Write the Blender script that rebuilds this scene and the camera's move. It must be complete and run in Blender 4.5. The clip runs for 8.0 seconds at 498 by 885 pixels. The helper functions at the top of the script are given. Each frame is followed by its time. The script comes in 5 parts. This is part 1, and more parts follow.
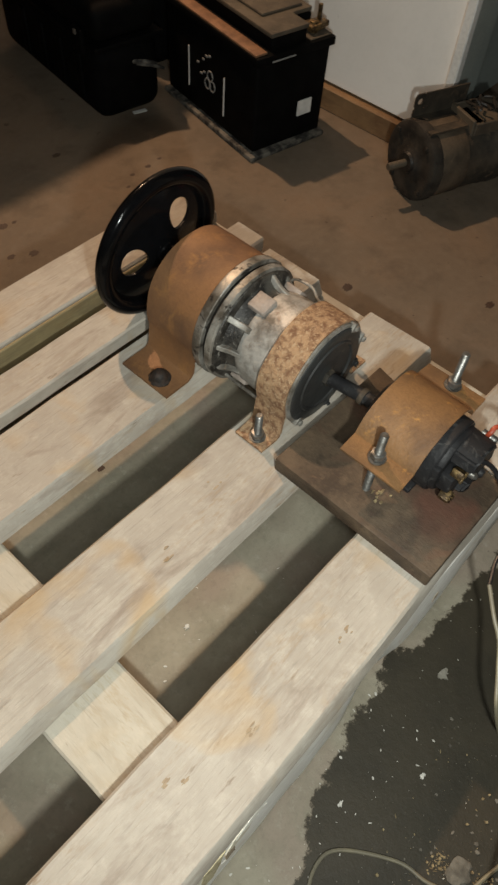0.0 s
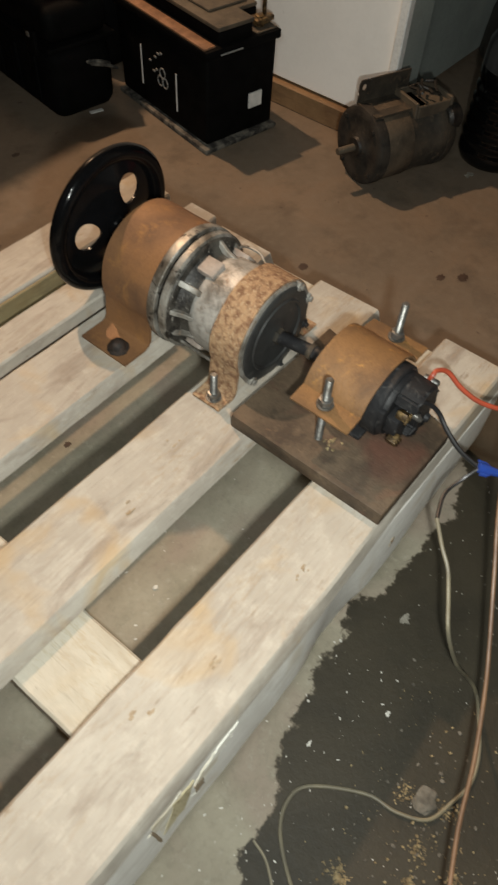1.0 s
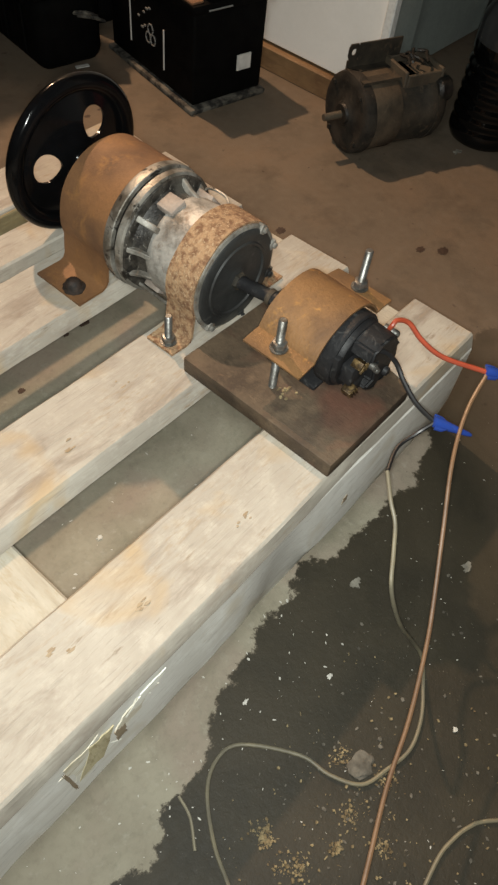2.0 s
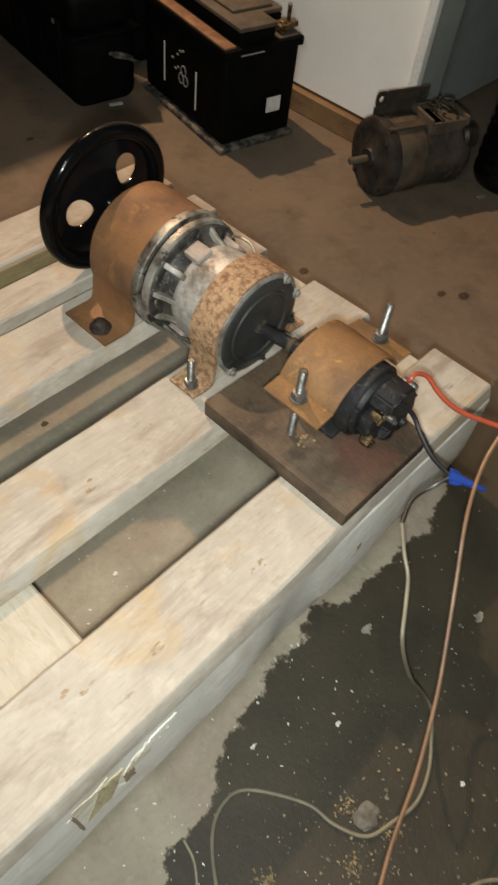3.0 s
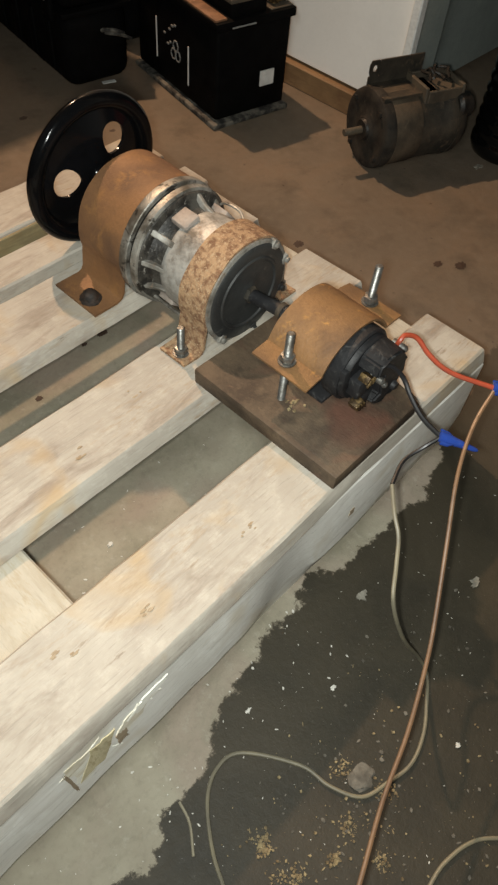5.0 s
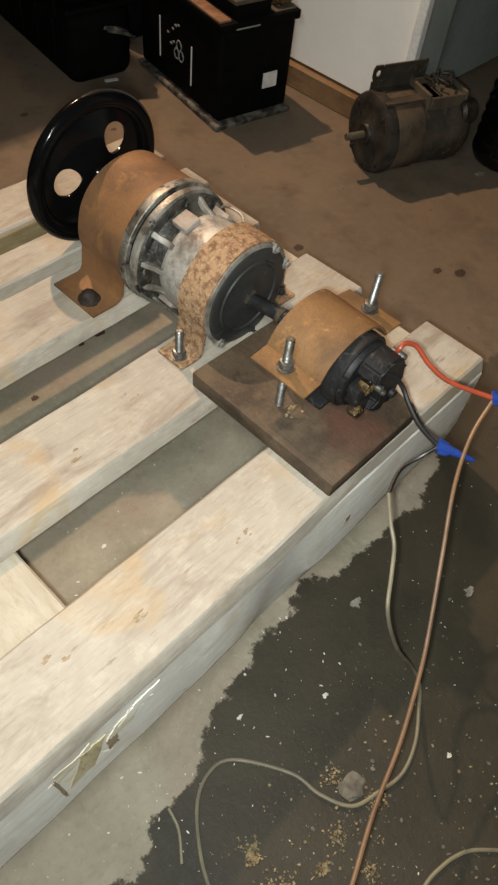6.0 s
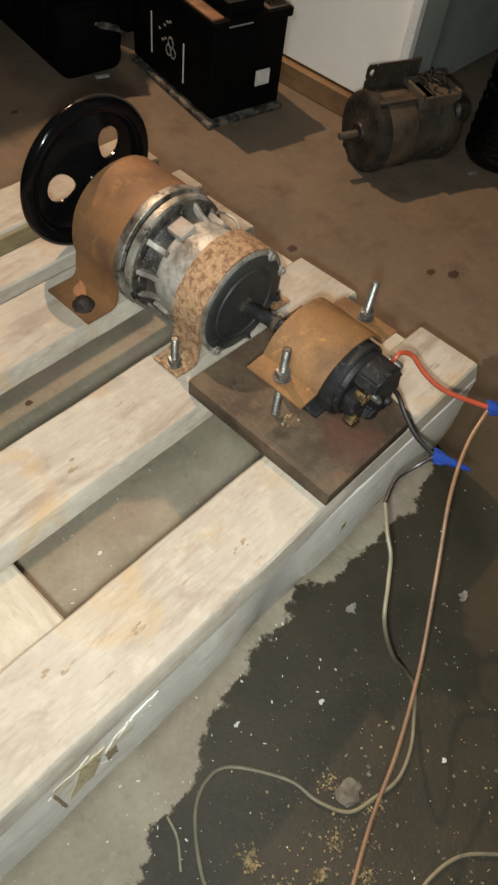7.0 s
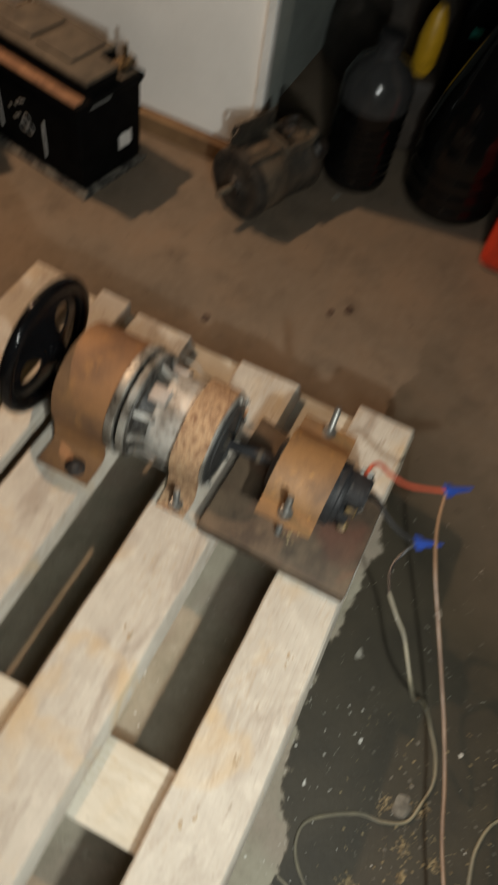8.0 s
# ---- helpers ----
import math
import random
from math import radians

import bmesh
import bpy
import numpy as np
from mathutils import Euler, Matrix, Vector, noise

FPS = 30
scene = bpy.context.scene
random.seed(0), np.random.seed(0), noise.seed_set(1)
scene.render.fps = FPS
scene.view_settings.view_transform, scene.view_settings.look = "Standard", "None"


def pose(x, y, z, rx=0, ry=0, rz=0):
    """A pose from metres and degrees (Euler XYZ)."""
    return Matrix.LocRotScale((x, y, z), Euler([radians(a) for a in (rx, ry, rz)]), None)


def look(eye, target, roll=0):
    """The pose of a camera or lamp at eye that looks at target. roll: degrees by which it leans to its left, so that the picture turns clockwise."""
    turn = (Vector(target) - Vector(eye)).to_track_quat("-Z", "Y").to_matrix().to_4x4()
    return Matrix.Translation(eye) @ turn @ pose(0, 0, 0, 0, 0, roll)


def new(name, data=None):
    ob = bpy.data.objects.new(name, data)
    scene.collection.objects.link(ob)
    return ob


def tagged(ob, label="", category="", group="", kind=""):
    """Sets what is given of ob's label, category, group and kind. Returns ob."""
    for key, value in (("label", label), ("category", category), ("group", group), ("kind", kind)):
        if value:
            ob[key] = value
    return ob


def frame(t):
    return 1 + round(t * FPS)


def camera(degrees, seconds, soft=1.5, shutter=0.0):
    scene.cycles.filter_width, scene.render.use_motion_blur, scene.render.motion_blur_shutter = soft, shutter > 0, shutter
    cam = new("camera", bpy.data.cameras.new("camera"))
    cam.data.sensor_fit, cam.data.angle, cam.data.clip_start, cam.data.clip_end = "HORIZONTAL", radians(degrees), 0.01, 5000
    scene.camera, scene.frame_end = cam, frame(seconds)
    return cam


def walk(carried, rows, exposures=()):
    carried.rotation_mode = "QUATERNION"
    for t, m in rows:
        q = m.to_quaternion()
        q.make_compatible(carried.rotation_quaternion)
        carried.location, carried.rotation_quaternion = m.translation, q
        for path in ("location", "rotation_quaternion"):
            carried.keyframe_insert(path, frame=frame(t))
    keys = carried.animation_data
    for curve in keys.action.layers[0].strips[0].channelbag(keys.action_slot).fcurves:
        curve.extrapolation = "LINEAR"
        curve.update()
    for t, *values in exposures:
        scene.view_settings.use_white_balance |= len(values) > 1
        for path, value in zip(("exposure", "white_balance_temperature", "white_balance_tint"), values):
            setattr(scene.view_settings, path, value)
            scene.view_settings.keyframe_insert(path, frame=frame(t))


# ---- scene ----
cam = camera(38.8, 8.0, 2.4, 0.5)
PATH = [
    (0, (-0.105, -0.128, 0.831), (0.811, 0.584, -0.798), 5.5),
    (0.5, (-0.112, -0.151, 0.835), (0.834, 0.557, -0.778), 4.2),
    (1, (-0.138, -0.199, 0.819), (0.833, 0.503, -0.783), 4.3),
    (1.5, (-0.136, -0.241, 0.778), (0.844, 0.45, -0.823), 8.2),
    (1.7, (-0.133, -0.253, 0.764), (0.849, 0.428, -0.84), 8.2),
    (2.8, (-0.116, -0.254, 0.777), (0.87, 0.466, -0.807), 8.3),
    (3, (-0.12, -0.241, 0.79), (0.865, 0.507, -0.782), 8.3),
    (3.5, (-0.119, -0.228, 0.79), (0.869, 0.526, -0.777), 8.9),
    (4, (-0.115, -0.254, 0.759), (0.817, 0.443, -0.868), 7.8),
    (4.5, (-0.12, -0.257, 0.772), (0.841, 0.481, -0.82), 6.6),
    (5, (-0.119, -0.27, 0.775), (0.831, 0.479, -0.817), 6.5),
    (6.5, (-0.113, -0.258, 0.775), (0.853, 0.463, -0.821), 9.1),
    (7, (-0.11, -0.247, 0.787), (0.855, 0.454, -0.818), 9.3),
    (7.5, (-0.113, -0.185, 0.845), (0.856, 0.493, -0.768), 7.4),
    (7.7, (-0.111, -0.121, 0.88), (0.831, 0.465, -0.783), 5.0),
    (7.8, (-0.113, -0.081, 0.912), (0.876, 0.383, -0.763), 9.0),
    (7.9, (-0.1, -0.058, 0.956), (0.888, 0.302, -0.745), 10.3),
    (8, (-0.104, -0.017, 1.014), (0.934, 0.249, -0.675), 13.7),
]
EXPOSURES = [(0, -0.30), (0.5, -0.26), (1, -0.12), (1.5, 0.0), (7, 0.0), (7.5, -0.10), (8, -0.2)]
walk(cam, [(t, look(eye, target, roll)) for t, eye, target, roll in PATH], EXPOSURES)

# ---- light ----
world = bpy.data.worlds.new("room_air")
scene.world = world
world.use_nodes = True
world.node_tree.nodes["Background"].inputs[0].default_value = (0.55, 0.62, 0.7, 1)
world.node_tree.nodes["Background"].inputs[1].default_value = 0.004

# fixed lamps stand in for the one moving torch of the phone: where it was held for most of the time, and the way it
# took at the start and the end
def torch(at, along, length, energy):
    lamp = bpy.data.lights.new("phone_torch_stand_in", "AREA")
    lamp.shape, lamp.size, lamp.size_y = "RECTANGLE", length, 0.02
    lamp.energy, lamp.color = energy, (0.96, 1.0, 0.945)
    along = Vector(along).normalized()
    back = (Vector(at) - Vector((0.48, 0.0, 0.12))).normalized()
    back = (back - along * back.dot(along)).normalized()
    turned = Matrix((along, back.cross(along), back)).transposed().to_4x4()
    new("phone_torch_stand_in", lamp).matrix_world = Matrix.Translation(at) @ turned


torch((-0.133, -0.257, 0.761), (0.012, 0.19, 0.14), 0.035, 6.9)
# second lamp, added to lift the dark gaps at both ends of the walk
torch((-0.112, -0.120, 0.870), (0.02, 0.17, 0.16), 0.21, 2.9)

# a shaded lamp under the ceiling
bulb = bpy.data.lights.new("ceiling_bulb", "SPOT")
bulb.spot_size, bulb.spot_blend = radians(95), 0.35
bulb.energy, bulb.color, bulb.shadow_soft_size = 208.0, (1.0, 0.65, 0.40), 0.035
new("ceiling_bulb", bulb).matrix_world = look((0.88, 1.85, 2.25), (0.62, 0.45, 0.0))


# ---- materials ----
class Graph:
    def __init__(self, name):
        self.mat = bpy.data.materials.new(name)
        self.mat.use_nodes = True
        self.tree = self.mat.node_tree
        self.bsdf = self.tree.nodes["Principled BSDF"]

    def put(self, socket, value):
        if isinstance(value, bpy.types.NodeSocket):
            self.tree.links.new(value, socket)
        elif isinstance(value, (tuple, list)) and len(value) == 3 and len(socket.default_value) == 4:
            socket.default_value = (*value, 1)
        else:
            socket.default_value = value

    def node(self, kind, out=0, op=None, **inputs):
        n = self.tree.nodes.new(kind)
        if op:
            n.operation = op
        for key, value in inputs.items():
            slot = int(key[1:]) if key[0] == "i" and key[1:].isdigit() else key.replace("_", " ")
            self.put(n.inputs[slot], value)
        return n.outputs[out]

    def coords(self, scale=(1, 1, 1), shift=True):
        co = self.node("ShaderNodeTexCoord", out=3)
        if shift:
            r = self.node("ShaderNodeObjectInfo", out=5)
            r = self.math("MULTIPLY", r, 37.0)
            co = self.node("ShaderNodeVectorMath", op="ADD", i0=co, i1=r)
        return self.node("ShaderNodeVectorMath", op="MULTIPLY", i0=co, i1=scale)

    def noise(self, co, scale, detail=4.0, rough=0.55, warp=0.0):
        return self.node("ShaderNodeTexNoise", Vector=co, Scale=scale, Detail=detail, Roughness=rough, Distortion=warp)

    def math(self, op, a, b=0.0, c=0.0):
        return self.node("ShaderNodeMath", op=op, i0=a, i1=b, i2=c)

    def ramp(self, value, lo, hi):
        return self.node("ShaderNodeMapRange", i0=value, i1=lo, i2=hi)

    def mix(self, fac, a, b):
        n = self.tree.nodes.new("ShaderNodeMix")
        n.data_type = "RGBA"
        self.put(n.inputs[0], fac)
        self.put(n.inputs[6], a)
        self.put(n.inputs[7], b)
        return n.outputs[2]

    def bump(self, height, strength=0.4, distance=0.002):
        b = self.node("ShaderNodeBump", Strength=strength, Distance=distance, Height=height)
        self.put(self.bsdf.inputs["Normal"], b)

    def set(self, **inputs):
        for key, value in inputs.items():
            self.put(self.bsdf.inputs[key.replace("_", " ")], value)
        return self.mat


def worn(name, base, dark, rough=0.6, metal=0.0, scale=30.0, amount=(0.4, 0.7), fine=220.0, bump=0.25, spots=None, spot_range=(0.6, 0.68), coat=0.0, gloss=0.5, grainy=0.25):
    """A surface of one stuff: a base colour, darker blotches, fine grain, and spots of another colour where given."""
    g = Graph(name)
    co = g.coords()
    blot = g.noise(co, scale, 5.0, 0.6)
    grain = g.noise(co, fine, 3.0, 0.6)
    col = g.mix(g.ramp(blot, *amount), base, dark)
    col = g.mix(g.math("MULTIPLY", g.ramp(grain, 0.45, 0.75), grainy), col, tuple(c * 0.45 for c in base))
    if spots:
        col = g.mix(g.ramp(g.noise(co, scale * 2.3, 4.0, 0.7, 0.6), *spot_range), col, spots)
    r = g.math("ADD", g.math("MULTIPLY", blot, 0.3), rough - 0.15)
    g.set(Specular_IOR_Level=gloss)
    g.bump(g.math("ADD", grain, g.math("MULTIPLY", blot, 0.6)), bump, 0.0015)
    return g.set(Base_Color=col, Roughness=r, Metallic=metal, Coat_Weight=coat)


def plain(name, col, rough=0.5, metal=0.0, **more):
    g = Graph(name)
    n = g.noise(g.coords(), 60.0, 3.0)
    g.bump(n, 0.08, 0.001)
    return g.set(Base_Color=g.mix(g.ramp(n, 0.35, 0.75), col, tuple(c * 0.72 for c in col)), Roughness=rough, Metallic=metal, **more)


def board_material(name, pale, mid, stain, grain_dark, along=(1.0, 1.0, 1.0), grainy=0.5):
    """Sawn board: uneven tone, grain along the board, smudges, rusty stains and small dark nicks."""
    g = Graph(name)
    co = g.coords()
    long = g.node("ShaderNodeVectorMath", op="MULTIPLY", i0=co, i1=along)
    half = g.node("ShaderNodeVectorMath", op="MULTIPLY", i0=co, i1=tuple(math.sqrt(v) for v in along))
    grain = g.noise(long, 110.0, 6.0, 0.7, 0.8)
    fibre = g.noise(long, 300.0, 3.0, 0.7)
    broad = g.noise(co, 8.0, 5.0, 0.6)
    smudge = g.noise(half, 24.0, 5.0, 0.65, 0.6)
    patch = g.noise(co, 11.0, 3.0, 0.55, 0.5)
    speck = g.noise(half, 85.0, 4.0, 0.65)
    pale_spot = g.noise(co, 48.0, 5.0, 0.7)
    where = g.ramp(g.noise(co, 6.0, 2.0, 0.5), 0.42, 0.62)
    col = g.mix(g.ramp(broad, 0.38, 0.62), pale, mid)
    col = g.mix(g.math("MULTIPLY", g.ramp(pale_spot, 0.5, 0.68), 0.45), col, tuple(min(1.0, c * 1.18) for c in pale))
    col = g.mix(g.math("MULTIPLY", g.math("MULTIPLY", g.ramp(grain, 0.48, 0.74), where), grainy), col, grain_dark)
    col = g.mix(g.math("MULTIPLY", g.ramp(fibre, 0.55, 0.8), grainy * 0.4), col, grain_dark)
    col = g.mix(g.math("MULTIPLY", g.ramp(smudge, 0.54, 0.70), 0.70), col, grain_dark)
    col = g.mix(g.math("MULTIPLY", g.ramp(patch, 0.56, 0.70), 0.72), col, stain)
    col = g.mix(g.math("MULTIPLY", g.ramp(speck, 0.67, 0.74), 0.55), col, (0.15, 0.10, 0.06))
    streak = g.ramp(g.noise(long, 430.0, 2.0, 0.5), 0.60, 0.68)
    col = g.mix(g.math("MULTIPLY", streak, 0.30), col, tuple(c * 0.6 for c in mid))
    pit = g.noise(half, 170.0, 3.0, 0.7)
    rub = g.ramp(g.noise(half, 13.0, 4.0, 0.6, 0.5), 0.48, 0.62)
    col = g.mix(g.math("MULTIPLY", g.math("MULTIPLY", g.ramp(pit, 0.52, 0.66), rub), 0.55), col, tuple((a + b) * 0.5 for a, b in zip(grain_dark, stain)))
    col = g.mix(g.math("MULTIPLY", g.ramp(g.noise(half, 210.0, 2.0, 0.6), 0.58, 0.70), 0.14), col, tuple(min(1.0, c * 1.34) for c in pale))
    height = g.math("ADD", g.math("MULTIPLY", grain, 0.6), g.math("ADD", fibre, g.math("MULTIPLY", smudge, 0.8)))
    g.bump(height, 0.4, 0.0015)
    return g.set(Base_Color=col, Roughness=0.62, Specular_IOR_Level=0.35)


ALONG_X = (0.07, 1.0, 1.0)
ALONG_Y = (1.0, 0.07, 1.0)
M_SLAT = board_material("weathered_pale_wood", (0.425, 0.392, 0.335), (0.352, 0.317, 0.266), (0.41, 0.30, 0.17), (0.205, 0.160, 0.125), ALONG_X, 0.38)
# whitewash, plus brightness coloured in where the torch only grazes the face
M_STRINGER = board_material("brightened_whitewashed_wood", (0.88, 0.86, 0.80), (0.78, 0.755, 0.69), (0.66, 0.59, 0.47), (0.55, 0.51, 0.44), ALONG_X, 0.45)
M_CROSS = board_material("pale_cross_wood", (0.46, 0.425, 0.35), (0.42, 0.38, 0.305), (0.41, 0.33, 0.21), (0.34, 0.29, 0.215), ALONG_Y, 0.25)
M_PLANK = board_material("dark_oily_wood", (0.125, 0.088, 0.055), (0.045, 0.031, 0.021), (0.115, 0.050, 0.032), (0.024, 0.018, 0.013), (1.0, 0.45, 1.0), 0.3)
M_SILL = board_material("bare_sill_wood", (0.225, 0.140, 0.070), (0.16, 0.095, 0.046), (0.13, 0.072, 0.036), (0.09, 0.05, 0.027), ALONG_Y, 0.4)
M_OLIVE = board_material("olive_stained_wood", (0.26, 0.215, 0.115), (0.21, 0.17, 0.090), (0.22, 0.15, 0.070), (0.13, 0.100, 0.060), ALONG_X, 0.5)
M_KNOT = board_material("brown_knot_wood", (0.36, 0.29, 0.20), (0.28, 0.21, 0.135), (0.28, 0.19, 0.09), (0.17, 0.12, 0.075), ALONG_X, 0.6)
M_FRESH = board_material("white_splinter_wood", (0.88, 0.86, 0.78), (0.80, 0.76, 0.64), (0.6, 0.5, 0.3), (0.5, 0.42, 0.3), ALONG_X, 0.3)
M_SPLINTER = board_material("fresh_splinter_wood", (0.62, 0.55, 0.36), (0.50, 0.42, 0.24), (0.38, 0.28, 0.12), (0.20, 0.15, 0.08), (1.0, 1.0, 0.2), 0.7)

M_RUST = worn("even_brown_rust", (0.215, 0.105, 0.043), (0.100, 0.052, 0.028), 0.66, 0.12, 13.0, (0.42, 0.70), 300.0, 0.4, (0.29, 0.140, 0.045), (0.54, 0.75))
M_FLAKE = worn("flaking_tan_rust", (0.36, 0.225, 0.122), (0.175, 0.088, 0.045), 0.8, 0.05, 115.0, (0.43, 0.59), 380.0, 0.9, (0.42, 0.30, 0.18), (0.52, 0.66))
M_SADDLE = worn("olive_brown_rust", (0.208, 0.109, 0.042), (0.102, 0.055, 0.026), 0.62, 0.12, 20.0, (0.42, 0.70), 320.0, 0.4, (0.36, 0.185, 0.050), (0.58, 0.72))
M_ALU = worn("grimy_cast_aluminium", (0.36, 0.345, 0.31), (0.085, 0.075, 0.06), 0.58, 0.35, 32.0, (0.40, 0.66), 280.0, 0.6, (0.19, 0.140, 0.10), (0.54, 0.70))
M_POCKET = worn("dark_mottled_aluminium", (0.085, 0.078, 0.066), (0.016, 0.014, 0.012), 0.5, 0.25, 55.0, (0.36, 0.58), 260.0, 0.7, (0.36, 0.34, 0.30), (0.60, 0.72))
M_LUG = worn("dusty_cast_aluminium", (0.36, 0.31, 0.27), (0.22, 0.18, 0.15), 0.65, 0.2, 40.0, (0.42, 0.66), 280.0, 0.5, (0.12, 0.10, 0.085), (0.64, 0.74))
M_COLLAR = worn("pale_cast_aluminium", (0.46, 0.445, 0.41), (0.13, 0.115, 0.095), 0.52, 0.35, 38.0, (0.42, 0.64), 280.0, 0.6, (0.21, 0.16, 0.12), (0.60, 0.72))
M_RING = worn("worn_bright_steel", (0.40, 0.385, 0.345), (0.11, 0.095, 0.075), 0.46, 0.55, 30.0, (0.38, 0.62), 220.0, 0.35, (0.035, 0.030, 0.025), (0.55, 0.64))
M_GRIME = worn("oily_black_grime", (0.026, 0.023, 0.019), (0.010, 0.009, 0.008), 0.5, 0.2, 60.0, (0.4, 0.6), 240.0, 0.5, (0.085, 0.072, 0.055), (0.66, 0.76))
M_GROOVE = worn("matt_black_groove", (0.014, 0.012, 0.010), (0.007, 0.006, 0.005), 0.85, 0.0, 60.0, (0.4, 0.6), 240.0, 0.4, (0.05, 0.042, 0.033), (0.64, 0.74), gloss=0.15)
M_ENDCAP = worn("dark_painted_steel", (0.038, 0.039, 0.038), (0.020, 0.020, 0.020), 0.48, 0.2, 26.0, (0.4, 0.65), 260.0, 0.25, (0.10, 0.096, 0.088), (0.62, 0.76))
M_GLOSS = worn("glossy_black_enamel", (0.004, 0.004, 0.0045), (0.002, 0.002, 0.002), 0.15, 0.0, 20.0, (0.4, 0.7), 160.0, 0.03, gloss=0.14)
M_BLACK = worn("dull_black_plastic", (0.018, 0.018, 0.019), (0.009, 0.009, 0.010), 0.55, 0.0, 40.0, (0.4, 0.65), 240.0, 0.35, (0.070, 0.069, 0.066), (0.58, 0.74), gloss=0.3)
M_CASE = worn("dusty_black_case", (0.0035, 0.0035, 0.0035), (0.002, 0.002, 0.002), 0.66, 0.0, 25.0, (0.4, 0.65), 240.0, 0.2, (0.008, 0.007, 0.0055), (0.64, 0.8), gloss=0.05)
M_LID = worn("dusty_brown_lid", (0.082, 0.064, 0.042), (0.045, 0.035, 0.024), 0.75, 0.0, 22.0, (0.4, 0.65), 240.0, 0.35, (0.12, 0.094, 0.062), (0.6, 0.75))
M_LEDGE = worn("rusty_dust_ledge", (0.23, 0.115, 0.055), (0.13, 0.062, 0.03), 0.75, 0.0, 40.0, (0.4, 0.65), 240.0, 0.3)
M_ZINC = worn("zinc_plated_steel", (0.25, 0.247, 0.232), (0.12, 0.11, 0.095), 0.42, 0.8, 80.0, (0.42, 0.64), 240.0, 0.3)
M_BRASS = worn("dull_brass", (0.21, 0.14, 0.06), (0.05, 0.032, 0.016), 0.45, 0.7, 160.0, (0.42, 0.56), 240.0, 0.4)
M_FARSTEEL = worn("greasy_brown_steel", (0.056, 0.045, 0.032), (0.018, 0.016, 0.012), 0.7, 0.25, 18.0, (0.38, 0.62), 200.0, 0.35, (0.10, 0.072, 0.046), (0.56, 0.72))
M_BELL = worn("greasy_dark_steel", (0.034, 0.029, 0.023), (0.014, 0.012, 0.010), 0.75, 0.1, 30.0, (0.4, 0.62), 200.0, 0.4, (0.058, 0.046, 0.034), (0.6, 0.74), gloss=0.3)
M_BAND = worn("paler_brown_steel", (0.092, 0.070, 0.048), (0.050, 0.039, 0.028), 0.85, 0.0, 22.0, (0.4, 0.64), 200.0, 0.3, (0.115, 0.088, 0.060), (0.58, 0.74), gloss=0.2)
M_BURR = worn("greasy_brown_bolt", (0.045, 0.030, 0.022), (0.015, 0.012, 0.010), 0.65, 0.2, 120.0, (0.4, 0.6), 300.0, 0.6)
M_WALL = worn("scuffed_white_board", (0.86, 0.86, 0.83), (0.77, 0.77, 0.74), 0.6, 0.0, 5.0, (0.42, 0.7), 120.0, 0.05, (0.50, 0.49, 0.45), (0.68, 0.79), grainy=0.05)
M_JAMB = worn("white_jamb_paint", (0.74, 0.74, 0.71), (0.60, 0.60, 0.57), 0.5, 0.0, 20.0, (0.45, 0.7), 160.0, 0.1)
M_DOOR = worn("grey_green_door_paint", (0.31, 0.34, 0.315), (0.24, 0.265, 0.245), 0.5, 0.0, 7.0, (0.4, 0.7), 160.0, 0.1)
# for surfaces out of view, coloured dark to cut bounced light
M_ROOM = worn("dark_low_bounce_plaster", (0.12, 0.11, 0.10), (0.085, 0.08, 0.07), 0.8, 0.0, 4.0, (0.4, 0.7), 90.0, 0.15)
M_STICKER = plain("paper_sticker", (0.62, 0.61, 0.58), 0.6)
M_INK = plain("grey_print", (0.22, 0.22, 0.21), 0.6)
M_CURB = worn("dusty_battery_tray", (0.125, 0.115, 0.095), (0.012, 0.011, 0.010), 0.8, 0.0, 38.0, (0.42, 0.56), 240.0, 0.4)
M_RED = plain("red_wire_sleeve", (0.34, 0.058, 0.026), 0.4)
M_BLKWIRE = plain("black_wire_sleeve", (0.012, 0.012, 0.013), 0.4)
M_TAN = worn("clear_aged_wire_sleeve", (0.205, 0.180, 0.118), (0.135, 0.122, 0.088), 0.5, 0.0, 26.0, (0.4, 0.65), 240.0, 0.1)
M_COPPER = worn("copper_wire_in_clear_sleeve", (0.185, 0.105, 0.055), (0.12, 0.066, 0.036), 0.45, 0.0, 26.0, (0.4, 0.65), 240.0, 0.1)
M_BLUE = plain("blue_connector_plastic", (0.022, 0.055, 0.27), 0.12)
M_REDCAN = plain("red_can_plastic", (0.52, 0.035, 0.012), 0.4)
M_YELLOW = plain("yellow_plastic", (0.52, 0.29, 0.012), 0.45)
M_TEAL = plain("teal_print", (0.03, 0.34, 0.28), 0.4)
M_OIL = plain("dark_oil_filled_plastic", (0.003, 0.003, 0.003), 0.07, 0.0, Specular_IOR_Level=0.4)
M_CLEAR = plain("cloudy_clear_plastic", (0.035, 0.035, 0.035), 0.14, 0.0, Specular_IOR_Level=0.4)
M_SACK = worn("dark_brown_sack", (0.055, 0.043, 0.034), (0.025, 0.02, 0.016), 0.6, 0.0, 14.0, (0.4, 0.65), 160.0, 0.4)
M_CHIP = worn("pale_wood_shaving", (0.30, 0.235, 0.125), (0.13, 0.092, 0.046), 0.8, 0.0, 90.0, (0.4, 0.6), 300.0, 0.2)
M_FLECK = plain("white_paint_fleck", (0.62, 0.60, 0.54), 0.6)
